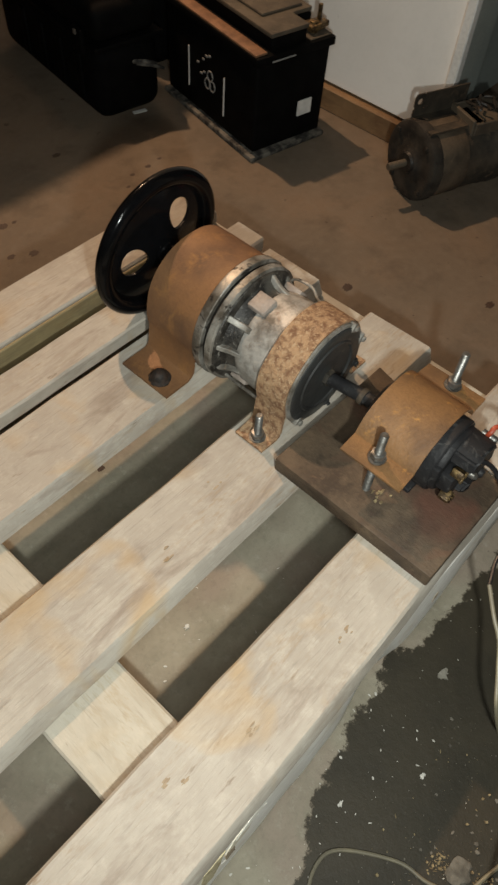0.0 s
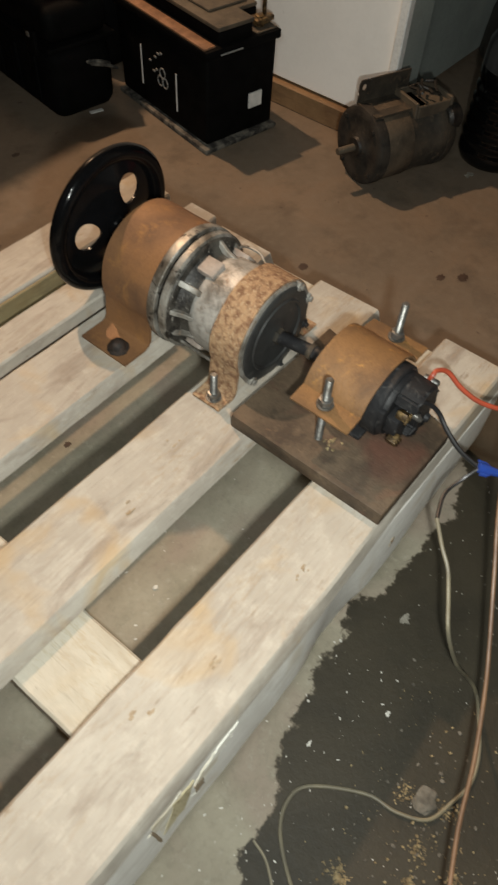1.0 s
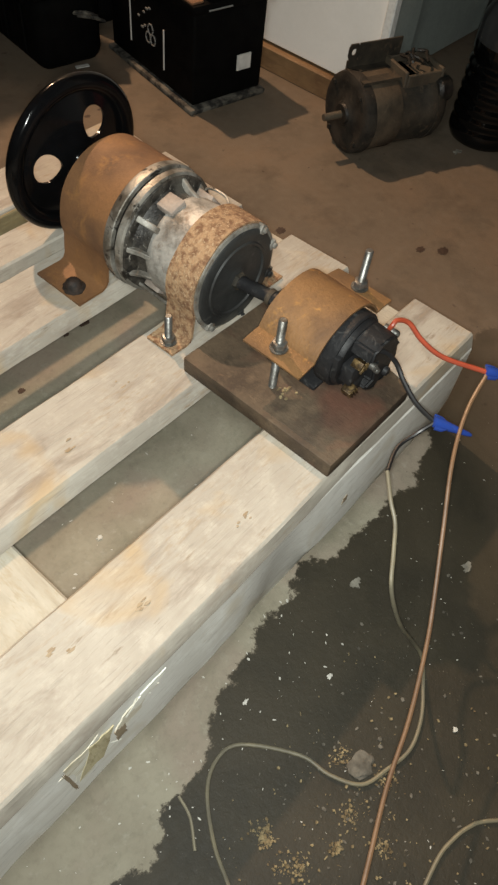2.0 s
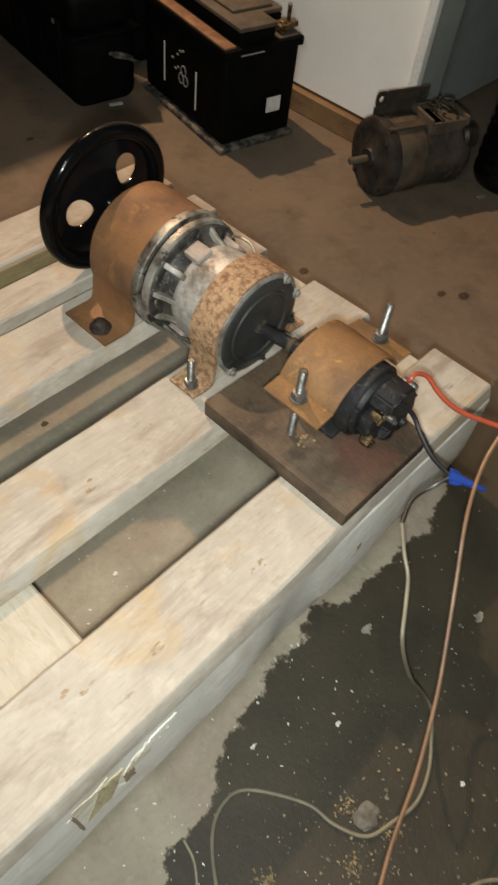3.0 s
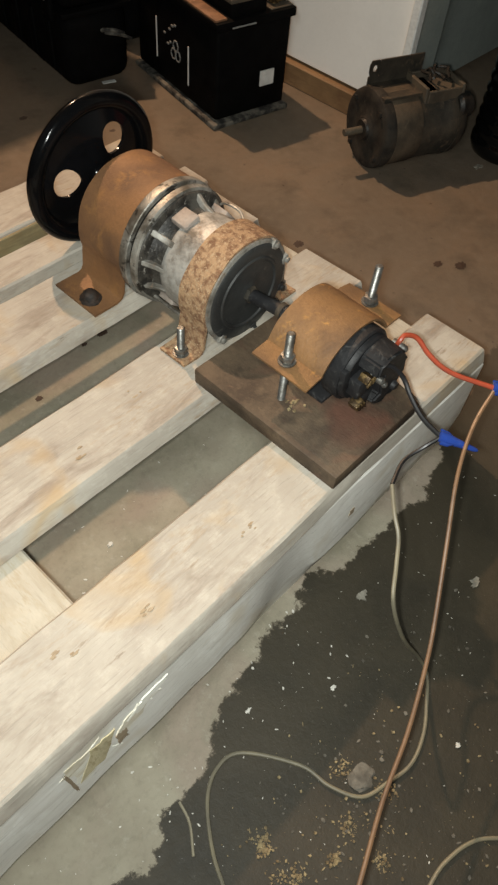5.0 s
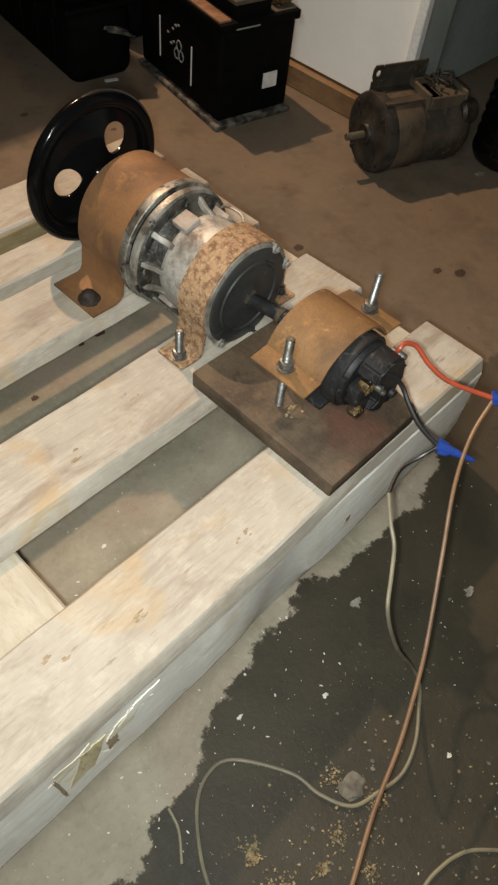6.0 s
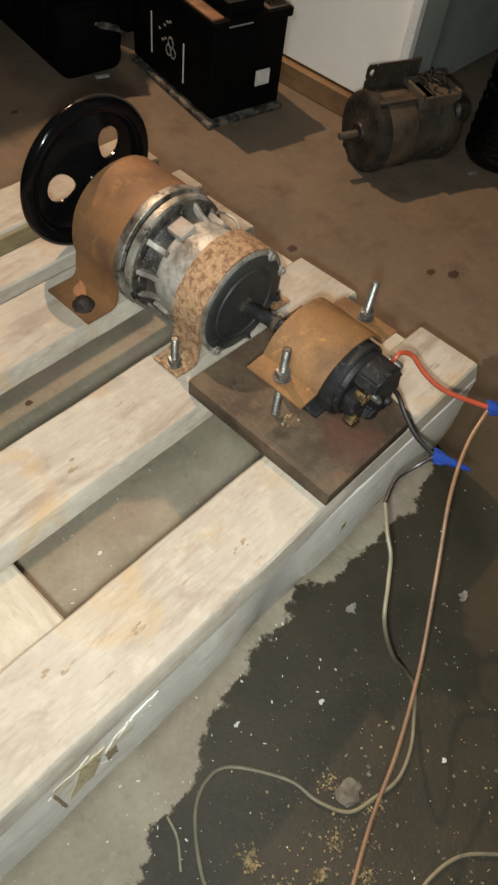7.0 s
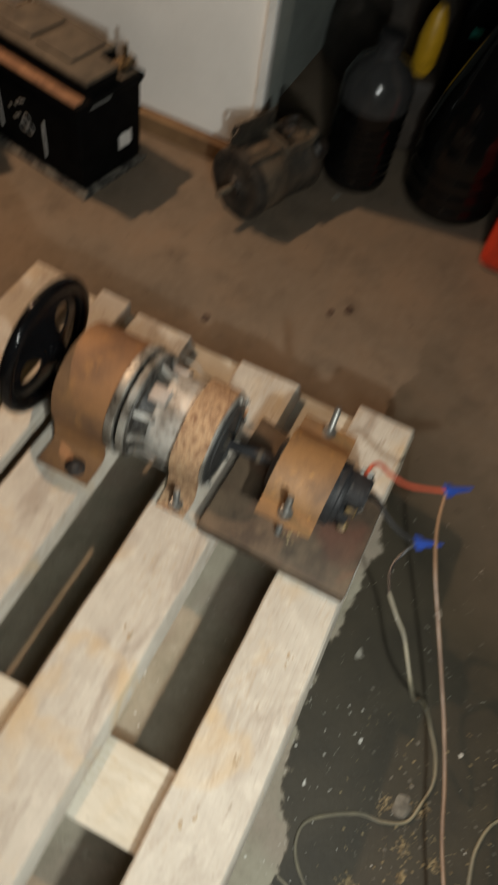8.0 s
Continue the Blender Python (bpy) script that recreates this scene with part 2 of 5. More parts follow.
M_STONE = worn("grey_concrete_lump", (0.150, 0.135, 0.108), (0.075, 0.066, 0.052), 0.85, 0.0, 70.0, (0.4, 0.62), 260.0, 0.6)
M_FLAT = worn("grey_paint_flake", (0.24, 0.225, 0.185), (0.16, 0.148, 0.12), 0.7, 0.0, 90.0, (0.4, 0.65), 260.0, 0.4)
M_STRAW = plain("grey_straw", (0.26, 0.23, 0.16), 0.7)
M_SPOT = plain("dark_oil_crumb", (0.050, 0.028, 0.018), 0.7)


def floor_material():
    """Brown stained concrete with a wet patch of ragged edge beside the pallet, and a bare strip along it."""
    g = Graph("stained_concrete")
    co = g.node("ShaderNodeTexCoord", out=3)
    parts = g.tree.nodes.new("ShaderNodeSeparateXYZ")
    g.put(parts.inputs[0], co)
    x, y = parts.outputs[0], parts.outputs[1]
    broad = g.noise(co, 3.2, 5.0, 0.6)
    mid = g.noise(co, 14.0, 5.0, 0.6)
    fine = g.noise(co, 120.0, 4.0, 0.65)
    grit = g.noise(co, 420.0, 2.0, 0.6)
    brown = g.mix(g.ramp(broad, 0.35, 0.66), (0.158, 0.120, 0.085), (0.114, 0.089, 0.064))
    brown = g.mix(g.math("MULTIPLY", g.ramp(g.noise(co, 5.5, 6.0, 0.65, 0.6), 0.46, 0.66), 0.55), brown, (0.166, 0.116, 0.076))
    brown = g.mix(g.math("MULTIPLY", g.ramp(g.noise(co, 60.0, 4.0, 0.7), 0.50, 0.72), 0.35), brown, (0.20, 0.165, 0.125))
    brown = g.mix(g.math("MULTIPLY", g.ramp(mid, 0.52, 0.72), 0.5), brown, (0.060, 0.047, 0.033))
    brown = g.mix(g.math("MULTIPLY", g.ramp(g.noise(co, 34.0, 3.0, 0.5), 0.70, 0.76), 0.7), brown, (0.055, 0.032, 0.022))
    dry = g.mix(g.ramp(mid, 0.35, 0.68), (0.305, 0.278, 0.212), (0.240, 0.212, 0.160))
    # pinkish patches put some warm lamp light into the strip's colour
    dry = g.mix(g.math("MULTIPLY", g.ramp(g.noise(co, 6.0, 3.0, 0.5, 0.4), 0.5, 0.6), 0.7), dry, (0.270, 0.218, 0.172))
    dry = g.mix(g.math("MULTIPLY", g.ramp(g.noise(co, 9.0, 6.0, 0.7, 0.5), 0.48, 0.62), 0.55), dry, (0.190, 0.178, 0.128))
    dry = g.mix(g.math("MULTIPLY", g.ramp(g.noise(co, 75.0, 4.0, 0.7), 0.56, 0.70), 0.45), dry, (0.36, 0.34, 0.28))
    # the bare grey strip lies under and beside the pallet
    wob = g.math("MULTIPLY", g.math("SUBTRACT", g.noise(co, 13.0, 3.0, 0.5), 0.5), 0.075)
    jag = g.math("MULTIPLY", g.math("SUBTRACT", g.noise(co, 42.0, 6.0, 0.75), 0.5), 0.055)
    wave = g.math("ADD", g.math("MULTIPLY", g.math("SINE", g.math("MULTIPLY", x, 12.0)), 0.0176), g.math("MULTIPLY", g.math("COSINE", g.math("MULTIPLY", x, 12.0)), -0.0117))
    shore = g.math("ADD", g.math("ADD", wave, g.math("MULTIPLY", x, 0.11)), -0.149)
    edge = g.math("SUBTRACT", g.math("ADD", g.math("ADD", y, wob), jag), shore)
    strip = g.ramp(edge, -0.002, 0.003)
    under = g.math("MULTIPLY", strip, g.ramp(g.math("ADD", y, wob), 0.62, 0.5))
    under = g.math("MULTIPLY", under, g.ramp(g.math("ADD", x, wob), 0.62, 0.5))
    # the wet patch fades to brown concrete on the far side
    ends = g.math("ADD", g.math("ADD", x, g.math("MULTIPLY", y, -0.75)), g.math("MULTIPLY", wob, 1.5))
    wet = g.math("MULTIPLY", g.math("SUBTRACT", 1.0, strip), g.ramp(ends, 1.0, 0.62))
    wetcol = g.mix(g.ramp(mid, 0.4, 0.7), (0.0265, 0.0225, 0.0140), (0.038, 0.0315, 0.0190))
    wetcol = g.mix(g.math("MULTIPLY", g.ramp(broad, 0.5, 0.62), 0.6), wetcol, (0.045, 0.036, 0.022))
    col = g.mix(under, brown, dry)
    col = g.mix(wet, col, wetcol)
    col = g.mix(g.math("MULTIPLY", g.ramp(fine, 0.5, 0.75), 0.18), col, (0.06, 0.048, 0.036))
    col = g.mix(g.math("MULTIPLY", g.ramp(grit, 0.68, 0.76), 0.22), col, (0.32, 0.29, 0.23))
    rough = g.math("SUBTRACT", g.math("ADD", 0.66, g.math("MULTIPLY", fine, 0.2)), g.math("MULTIPLY", wet, 0.12))
    g.bump(g.math("ADD", g.math("ADD", fine, g.math("MULTIPLY", mid, 1.5)), g.math("MULTIPLY", grit, 0.4)), 0.35, 0.002)
    return g.set(Base_Color=col, Roughness=rough, Specular_IOR_Level=0.35)


M_FLOOR = floor_material()


# ---- mesh helpers ----
def finish(bm, smooth=True, angle=35):
    bmesh.ops.remove_doubles(bm, verts=bm.verts, dist=1e-6)
    bmesh.ops.recalc_face_normals(bm, faces=bm.faces)
    for f in bm.faces:
        f.smooth = smooth
    if smooth:
        for e in bm.edges:
            if len(e.link_faces) == 2 and e.calc_face_angle(0) > radians(angle):
                e.smooth = False
    return bm


def mesh_of(name, bm, material, smooth=True):
    finish(bm, bool(smooth), smooth if smooth > 1 else 35)
    me = bpy.data.meshes.new(name)
    bm.to_mesh(me)
    bm.free()
    me.materials.append(material)
    return me


def part(name, bm, material, parent, label="", smooth=True):
    ob = new(name, mesh_of(name, bm, material, smooth))
    ob.parent = parent
    if label:
        ob["label"] = label
    return ob


def thing(name, label, category, at=(0, 0, 0), turn=0.0, group="", kind=""):
    ob = new(name)
    ob.empty_display_size = 0.05
    ob.matrix_world = pose(*at, 0, 0, turn)
    return tagged(ob, label, category, group, kind)


def solid(name, bm, material, label, category, group="", kind="", smooth=True):
    return tagged(new(name, mesh_of(name, bm, material, smooth)), label, category, group, kind)


def box(bm, lo, hi, bevel=0.0, seg=2, jitter=0.0, turn=None):
    made = bmesh.ops.create_cube(bm, size=1.0)["verts"]
    size, mid = Vector(hi) - Vector(lo), (Vector(hi) + Vector(lo)) / 2
    for v in made:
        v.co = Vector(v.co[i] * size[i] for i in range(3))
    if bevel:
        edges = list({e for v in made for e in v.link_edges})
        made = bmesh.ops.bevel(bm, geom=edges, offset=bevel, segments=seg, profile=0.5, affect="EDGES")["verts"]
    for v in made:
        if jitter:
            v.co += noise.noise_vector(v.co * 31) * jitter
        if turn:
            v.co = turn.to_3x3() @ v.co
        v.co += mid
    return bm


def lathe(bm, profile, centre=(0, 0, 0), axis="y", steps=48, wobble=0.0, closed=False):
    """Turn rows of (place along the axis, radius) round the axis."""
    rings = []
    for a, r in profile:
        ring = []
        for k in range(steps):
            t = 2 * math.pi * k / steps
            rr = r * (1 + wobble * noise.noise((math.cos(t) * 3, math.sin(t) * 3, a * 40)))
            c, s = rr * math.cos(t), rr * math.sin(t)
            p = {"x": (a, c, s), "y": (c, a, s), "z": (c, s, a)}[axis]
            ring.append(bm.verts.new(Vector(p) + Vector(centre)))
        rings.append(ring)
    pairs = list(zip(rings, rings[1:])) + ([(rings[-1], rings[0])] if closed else [])
    for a, b in pairs:
        for k in range(steps):
            bm.faces.new((a[k], a[(k + 1) % steps], b[(k + 1) % steps], b[k]))
    if not closed:
        for ring in (rings[0], rings[-1]):
            bm.faces.new(ring)
    return bm


def sheet(bm, path, thick, y0, y1, rows=6, wave=0.0):
    """A bent strip of metal: a path in x and z, given a thickness and drawn out along y."""
    path = [Vector((p[0], 0, p[1])) for p in path]
    outs = []
    for i, p in enumerate(path):
        d = (path[min(i + 1, len(path) - 1)] - path[max(i - 1, 0)]).normalized()
        outs.append(Vector((-d.z, 0, d.x)))
    grid = {}
    for j in range(rows + 1):
        y = y0 + (y1 - y0) * j / rows
        for i, p in enumerate(path):
            w = noise.noise((p.x * 30, y * 30, p.z * 30)) * wave
            for side in (0, 1):
                q = p + outs[i] * (thick * side + w)
                grid[i, j, side] = bm.verts.new((q.x, y + w, q.z))
    n = len(path)
    for i in range(n - 1):
        for j in range(rows):
            for s in (0, 1):
                bm.faces.new([grid[i + a, j + b, s] for a, b in ((0, 0), (1, 0), (1, 1), (0, 1))])
        for j in (0, rows):
            bm.faces.new([grid[i, j, 0], grid[i + 1, j, 0], grid[i + 1, j, 1], grid[i, j, 1]])
    for j in range(rows):
        for i in (0, n - 1):
            bm.faces.new([grid[i, j, 0], grid[i, j + 1, 0], grid[i, j + 1, 1], grid[i, j, 1]])
    return bm


def arc(cx, cz, r, a0, a1, n):
    return [(cx + r * math.cos(radians(a0 + (a1 - a0) * k / n)), cz + r * math.sin(radians(a0 + (a1 - a0) * k / n))) for k in range(n + 1)]


def smooth_line(points, per=6):
    """A Catmull-Rom line through the points."""
    pts = [Vector(p) for p in points]
    pts = [2 * pts[0] - pts[1], *pts, 2 * pts[-1] - pts[-2]]
    out = []
    for i in range(1, len(pts) - 2):
        a, b, c, d = pts[i - 1 : i + 3]
        for k in range(per):
            t = k / per
            out.append(0.5 * (2 * b + (c - a) * t + (2 * a - 5 * b + 4 * c - d) * t * t + (3 * b - a - 3 * c + d) * t**3))
    return out + [pts[-2]]


def tube(bm, points, radius, sides=8, per=6, taper=None):
    line = smooth_line(points, per) if per > 1 else [Vector(p) for p in points]
    side = Vector((0, 0, 1))
    rings = []
    for i, p in enumerate(line):
        d = (line[min(i + 1, len(line) - 1)] - line[max(i - 1, 0)]).normalized()
        u = d.cross(side)
        u = u.normalized() if u.length > 0.05 else d.orthogonal().normalized()
        w = u.cross(d).normalized()
        r = radius if taper is None else radius * taper(i / (len(line) - 1))
        rings.append([bm.verts.new(p + r * (math.cos(2 * math.pi * k / sides) * u + math.sin(2 * math.pi * k / sides) * w)) for k in range(sides)])
    for a, b in zip(rings, rings[1:]):
        for k in range(sides):
            bm.faces.new((a[k], a[(k + 1) % sides], b[(k + 1) % sides], b[k]))
    bm.faces.new(rings[0]), bm.faces.new(rings[-1])
    return bm


def board(bm, lo, hi, axis=0, seg=28, chamfer=0.003, rough=0.0009, seed=0.0, ends=0.004):
    """A sawn board with worn edges: an eight-sided section swept along one axis, with uneven edges and ends."""
    lo, hi = Vector(lo), Vector(hi)
    b, c = [k for k in range(3) if k != axis]
    ch = chamfer
    section = []
    for (sb, sc), order in (((0, 0), 0), ((1, 0), 1), ((1, 1), 0), ((0, 1), 1)):
        pb, pc = (lo[b], hi[b])[sb], (lo[c], hi[c])[sc]
        db, dc = (ch, -ch)[sb], (ch, -ch)[sc]
        two = [(pb, pc + dc), (pb + db, pc)]
        section += two if order == 0 else two[::-1]
    rings = []
    for k in range(seg + 1):
        a = lo[axis] + (hi[axis] - lo[axis]) * k / seg
        ring = []
        for i, (pb, pc) in enumerate(section):
            p = Vector((0, 0, 0))
            p[axis], p[b], p[c] = a, pb, pc
            n = noise.noise_vector(Vector((a * 23 + seed, pb * 60, pc * 60 + seed)))
            p[b] += n[0] * rough
            p[c] += n[1] * rough * 0.7
            if k in (0, seg):
                p[axis] += noise.noise((pb * 80 + seed, pc * 80, seed)) * ends
            ring.append(bm.verts.new(p))
        rings.append(ring)
    for p, q in zip(rings, rings[1:]):
        for i in range(8):
            bm.faces.new((p[i], p[(i + 1) % 8], q[(i + 1) % 8], q[i]))
    bm.faces.new(rings[0]), bm.faces.new(rings[-1])
    return bm


def prism(bm, outline, z0, z1, bevel=0.0):
    """An outline in x and y, drawn up from z0 to z1."""
    low = [bm.verts.new((x, y, z0)) for x, y in outline]
    top = [bm.verts.new((x, y, z1)) for x, y in outline]
    n = len(outline)
    faces = [bm.faces.new(low[::-1]), bm.faces.new(top)]
    for k in range(n):
        faces.append(bm.faces.new((low[k], low[(k + 1) % n], top[(k + 1) % n], top[k])))
    if bevel:
        bmesh.ops.recalc_face_normals(bm, faces=faces)
        edges = list({e for f in faces for e in f.edges})
        bmesh.ops.bevel(bm, geom=edges, offset=bevel, segments=2, profile=0.5, affect="EDGES")
    return bm


def ragged(x, y, a, b, seed, points=34, wild=0.55):
    """An uneven closed outline round (x, y)."""
    out = []
    for q in range(points):
        t = 2 * math.pi * q / points
        k = 1 + wild * noise.noise((math.cos(t) * 2.2 + seed, math.sin(t) * 2.2, seed)) + 0.5 * wild * noise.noise((math.cos(t) * 7 + seed, math.sin(t) * 7, seed))
        out.append((x + a * k * math.cos(t), y + b * k * math.sin(t)))
    return out


def new_bm():
    return bmesh.new()


# ---- the room ----
def build_room():
    bm = new_bm()
    box(bm, (-3.0, -3.0, -0.1), (4.0, 4.0, 0.0))
    solid("floor", bm, M_FLOOR, "brown stained concrete floor with a wet dark patch", "floor", kind="structure", smooth=False)
    bm = new_bm()
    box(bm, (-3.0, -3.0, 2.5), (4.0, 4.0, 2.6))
    solid("ceiling", bm, M_ROOM, "unseen plain ceiling of the workshop, darkened to cut bounce", "ceiling", kind="structure", smooth=False)
    for name, lo, hi, material in (
        ("wall_east", (1.153, 0.460, 0.052), (1.253, 4.0, 2.5), M_WALL),
        ("wall_east_header", (1.153, -0.55, 2.06), (1.253, 0.460, 2.5), M_WALL),
        ("wall_east_south", (1.153, -3.0, 0.0), (1.253, -0.55, 2.5), M_WALL),
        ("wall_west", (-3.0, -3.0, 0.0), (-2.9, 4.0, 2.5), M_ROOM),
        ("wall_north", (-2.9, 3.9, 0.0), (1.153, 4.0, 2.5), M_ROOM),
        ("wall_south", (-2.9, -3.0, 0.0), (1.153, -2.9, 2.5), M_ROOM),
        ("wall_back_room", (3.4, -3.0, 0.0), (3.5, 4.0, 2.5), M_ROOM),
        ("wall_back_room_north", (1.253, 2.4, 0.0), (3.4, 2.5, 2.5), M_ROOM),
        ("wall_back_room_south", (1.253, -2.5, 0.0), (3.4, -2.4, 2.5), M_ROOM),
    ):
        bm = new_bm()
        box(bm, lo, hi, 0.002, 1)
        white = material is M_WALL
        solid(name, bm, material, "scuffed white wall board" if white else "unseen grey plaster wall, darkened to cut bounce", "wall", kind="structure", smooth=False)
    bm = new_bm()
    board(bm, (1.138, 0.462, 0.0), (1.228, 3.9, 0.047), axis=1, seg=60, chamfer=0.002, rough=0.001)
    solid("baseboard", bm, M_SILL, "bare wooden sill plate under the wall board", "sill", kind="structure")
    bm = new_bm()
    box(bm, (1.140, 0.440, 0.0), (1.160, 0.459, 2.06), 0.002, 1)
    box(bm, (1.140, -0.55, 2.04), (1.160, 0.440, 2.0595), 0.002, 1)
    solid("trim", bm, M_JAMB, "white painted door jamb", "door frame", kind="structure", smooth=False)
    bm = new_bm()
    box(bm, (1.1605, 0.4505, 0.0), (1.262, 0.4585, 2.039), 0.001, 1)
    solid("trim_reveal", bm, M_DOOR, "grey-green painted lining of the door opening", "door frame", kind="structure", smooth=False)
    door = thing("door_1", "grey-green painted door standing open", "door", (1.264, 0.505, 0.0), 0, kind="structure")
    bm = new_bm()
    box(bm, (0.0, 0.0, 0.012), (0.82, 0.036, 2.03), 0.002, 1)
    part("leaf", bm, M_DOOR, door, smooth=False)
    bm = new_bm()
    lathe(bm, [(-0.06, 0.02), (-0.05, 0.027), (-0.03, 0.027), (-0.012, 0.012), (0.0, 0.012)], (0.75, 0, 1.0), "y", 20)
    part("door_knob", bm, M_ZINC, door, "worn metal door knob")


build_room()

# board out of view, added to keep the lamp off the far left floor
bm = new_bm()
board(bm, (-0.6, 1.24, 0.76), (0.93, 1.75, 0.80), 0, 20, 0.003, 0.001)
for x in (-0.58, 0.40):
    box(bm, (x, 1.66, 0.0), (x + 0.08, 1.74, 0.76), 0.003, 1)
solid("shelf", bm, M_PLANK, "unseen dark bench top added to shade the tool case corner", "shelf", kind="structure")


# ---- pallet ----
T = 0.172  # top of the slats
LOW = 0.149  # top of the cross boards


def build_pallet():
    pallet = thing("pallet", "weathered pale wooden pallet lying on the concrete floor", "pallet", (0, 0, 0))
    for k, (y0, y1, x1) in enumerate(((-0.0945, 0.0, 0.556), (0.086, 0.1895, 0.540), (0.267, 0.369, 0.537), (0.388, 0.441, 0.548), (0.478, 0.559, 0.545))):
        bm = new_bm()
        board(bm, (-0.65, y0, LOW), (x1, y1, T), 0, 40, 0.0025, 0.0011, k * 7.3)
        if k == 0:  # the outer edge swells towards one end
            for v in bm.verts:
                if v.co.y < y0 + 0.01:
                    v.co.y += 0.002 - 0.0065 * min(max((T - v.co.z) / (T - LOW), 0), 1)
                    v.co.y += 0.005 * min(max((v.co.x - 0.10) / 0.2, 0), 1)
        if k in (1, 2):  # a slanting sawn edge
            for v in bm.verts:
                if v.co.z > T - 0.005 and v.co.y < y0 + 0.006:
                    v.co.y += 0.007
        part("slat", bm, M_SLAT, pallet)
    for k, (x0, x1) in enumerate(((-0.65, -0.56), (-0.0905, 0.0), (0.462, 0.548))):
        bm = new_bm()
        board(bm, (x0, -0.05, 0.111), (x1, 0.559, LOW - 0.0005), 1, 24, 0.0025, 0.001, k * 3.1)
        part("cross_board", bm, M_CROSS, pallet)
    bm = new_bm()
    face = [(-0.0920, LOW - 0.0006), (-0.0935, LOW - 0.004), (0.0, 0.1), (0.0, 0.052), (-0.0888, 0.0), (-0.080, 0.0), (-0.052, 0.0), (-0.052, LOW - 0.0006)]

    def belly(x):
        """The outermost y of the board, where its bark edge swells."""
        return -0.1035 + 0.012 * math.exp(-(((x - 0.195) / 0.045) ** 2)) + 0.009 * min(max((x - 0.22) / 0.33, 0), 1) + 0.0016 * noise.noise((x * 22, 3.0, 0.0))

    rings = []
    for k in range(81):
        x = -0.65 + 1.211 * k / 80
        out = belly(x)
        ring = []
        for i, (y, z) in enumerate(face):
            n = noise.noise_vector(Vector((x * 19, i * 4.0, z * 25)))
            if i == 2:
                y = -0.0935 + (out + 0.0935) * 0.6
            elif i == 3:
                y, z = out, z + 0.006 * n[1]
            ring.append(bm.verts.new((x + (n[2] * 0.008 if k == 80 else 0), y + (n[0] * 0.0010 if i in (1, 2, 3, 4) else 0.0), z)))
        rings.append(ring)
    for p, q in zip(rings, rings[1:]):
        for i in range(len(face)):
            bm.faces.new((p[i], p[(i + 1) % len(face)], q[(i + 1) % len(face)], q[i]))
    bm.faces.new(rings[0]), bm.faces.new(rings[-1])
    part("stringer", bm, M_STRINGER, pallet, "grey whitewashed edge board, brightened for its grazing light", 9)
    bm = new_bm()
    board(bm, (-0.65, 0.522, 0.0), (0.530, 0.540, 0.1105), 0, 20, 0.003, 0.001, 47.0)
    part("stringer", bm, M_SLAT, pallet)
    for x0, x1 in ((-0.558, -0.0925), (0.002, 0.460)):
        bm = new_bm()
        board(bm, (x0, 0.4715, 0.104), (x1, 0.4765, T - 0.003), 0, 20, 0.0012, 0.0006, x0 * 30)
        part("batten", bm, M_OLIVE, pallet, "olive-stained batten along the slat edge")
    for x0, x1 in ((-0.64, -0.57), (-0.080, -0.012), (0.470, 0.535)):
        bm = new_bm()
        board(bm, (x0, 0.198, 0.0), (x1, 0.226, 0.1105), 0, 4, 0.003, 0.001, x0 * 90)
        part("block", bm, M_SLAT, pallet)
    # torn wood on the outer face
    def on_face(outline, out):
        bm = new_bm()
        prism(bm, outline, 0.0, 0.002)
        for v in bm.verts:
            x, z = v.co.x, v.co.y
            share = 0.6 * min(max((LOW - 0.004 - z) / (LOW - 0.104), 0), 1) + 0.4 * max(0.1 - z, 0) / 0.048
            y = -0.0935 + (belly(x) + 0.0935) * share
            v.co = Vector((x, y + 0.0008 - out - v.co.z * 0.6, z))
        return bm

    for x, z, w, hh, lean, material, label, out in (
        (-0.072, 0.103, 0.050, 0.046, -0.006, M_FRESH, "fresh white splinter", 0.0002),
        (-0.066, 0.103, 0.026, 0.038, 0.010, M_SPLINTER, "torn yellow wood in the edge board", 0.0008),
        (-0.006, 0.121, 0.032, 0.014, 0.008, M_FRESH, "fresh white splinter", 0.0010),
        (-0.022, 0.112, 0.032, 0.022, 0.006, M_FRESH, "fresh white splinter", 0.0007),
        (-0.040, 0.098, 0.012, 0.018, 0.0, M_KNOT, "brown gouge in the edge board", 0.0009),
        (-0.096, 0.098, 0.003, 0.046, -0.002, M_KNOT, "brown crack beside the torn wood", 0.0005),
        (0.30, 0.095, 0.009, 0.010, 0.0, M_KNOT, "brown gouge in the edge board", 0.0003),
    ):
        outline = []
        for sx, sz in ((-1, -1), (1, -1), (1, 1), (-1, 1)):
            for q in range(6):
                nx, nz = ((1, -1), (1, 1), (-1, 1), (-1, -1))[((-1, -1), (1, -1), (1, 1), (-1, 1)).index((sx, sz))]
                u, v = sx + (nx - sx) * q / 6, sz + (nz - sz) * q / 6
                j = 1 + 0.55 * noise.noise((u * 3 + x * 90, v * 3, z * 50))
                outline.append((x + u * w / 2 * j + lean * v, z + v * hh / 2 * j))
        part("splinter" if material is not M_KNOT else "gouge", on_face(outline, out), material, pallet, label)
    rng = random.Random(4)
    for x, y, w, d, count in ((0.036, -0.052, 0.010, 0.006, 7), (-0.048, -0.028, 0.006, 0.005, 4), (-0.032, -0.038, 0.005, 0.005, 4), (0.16, -0.060, 0.018, 0.006, 5), (0.11, 0.125, 0.02, 0.012, 5), (0.20, 0.150, 0.018, 0.010, 4)):
        for q in range(count):
            bm = new_bm()
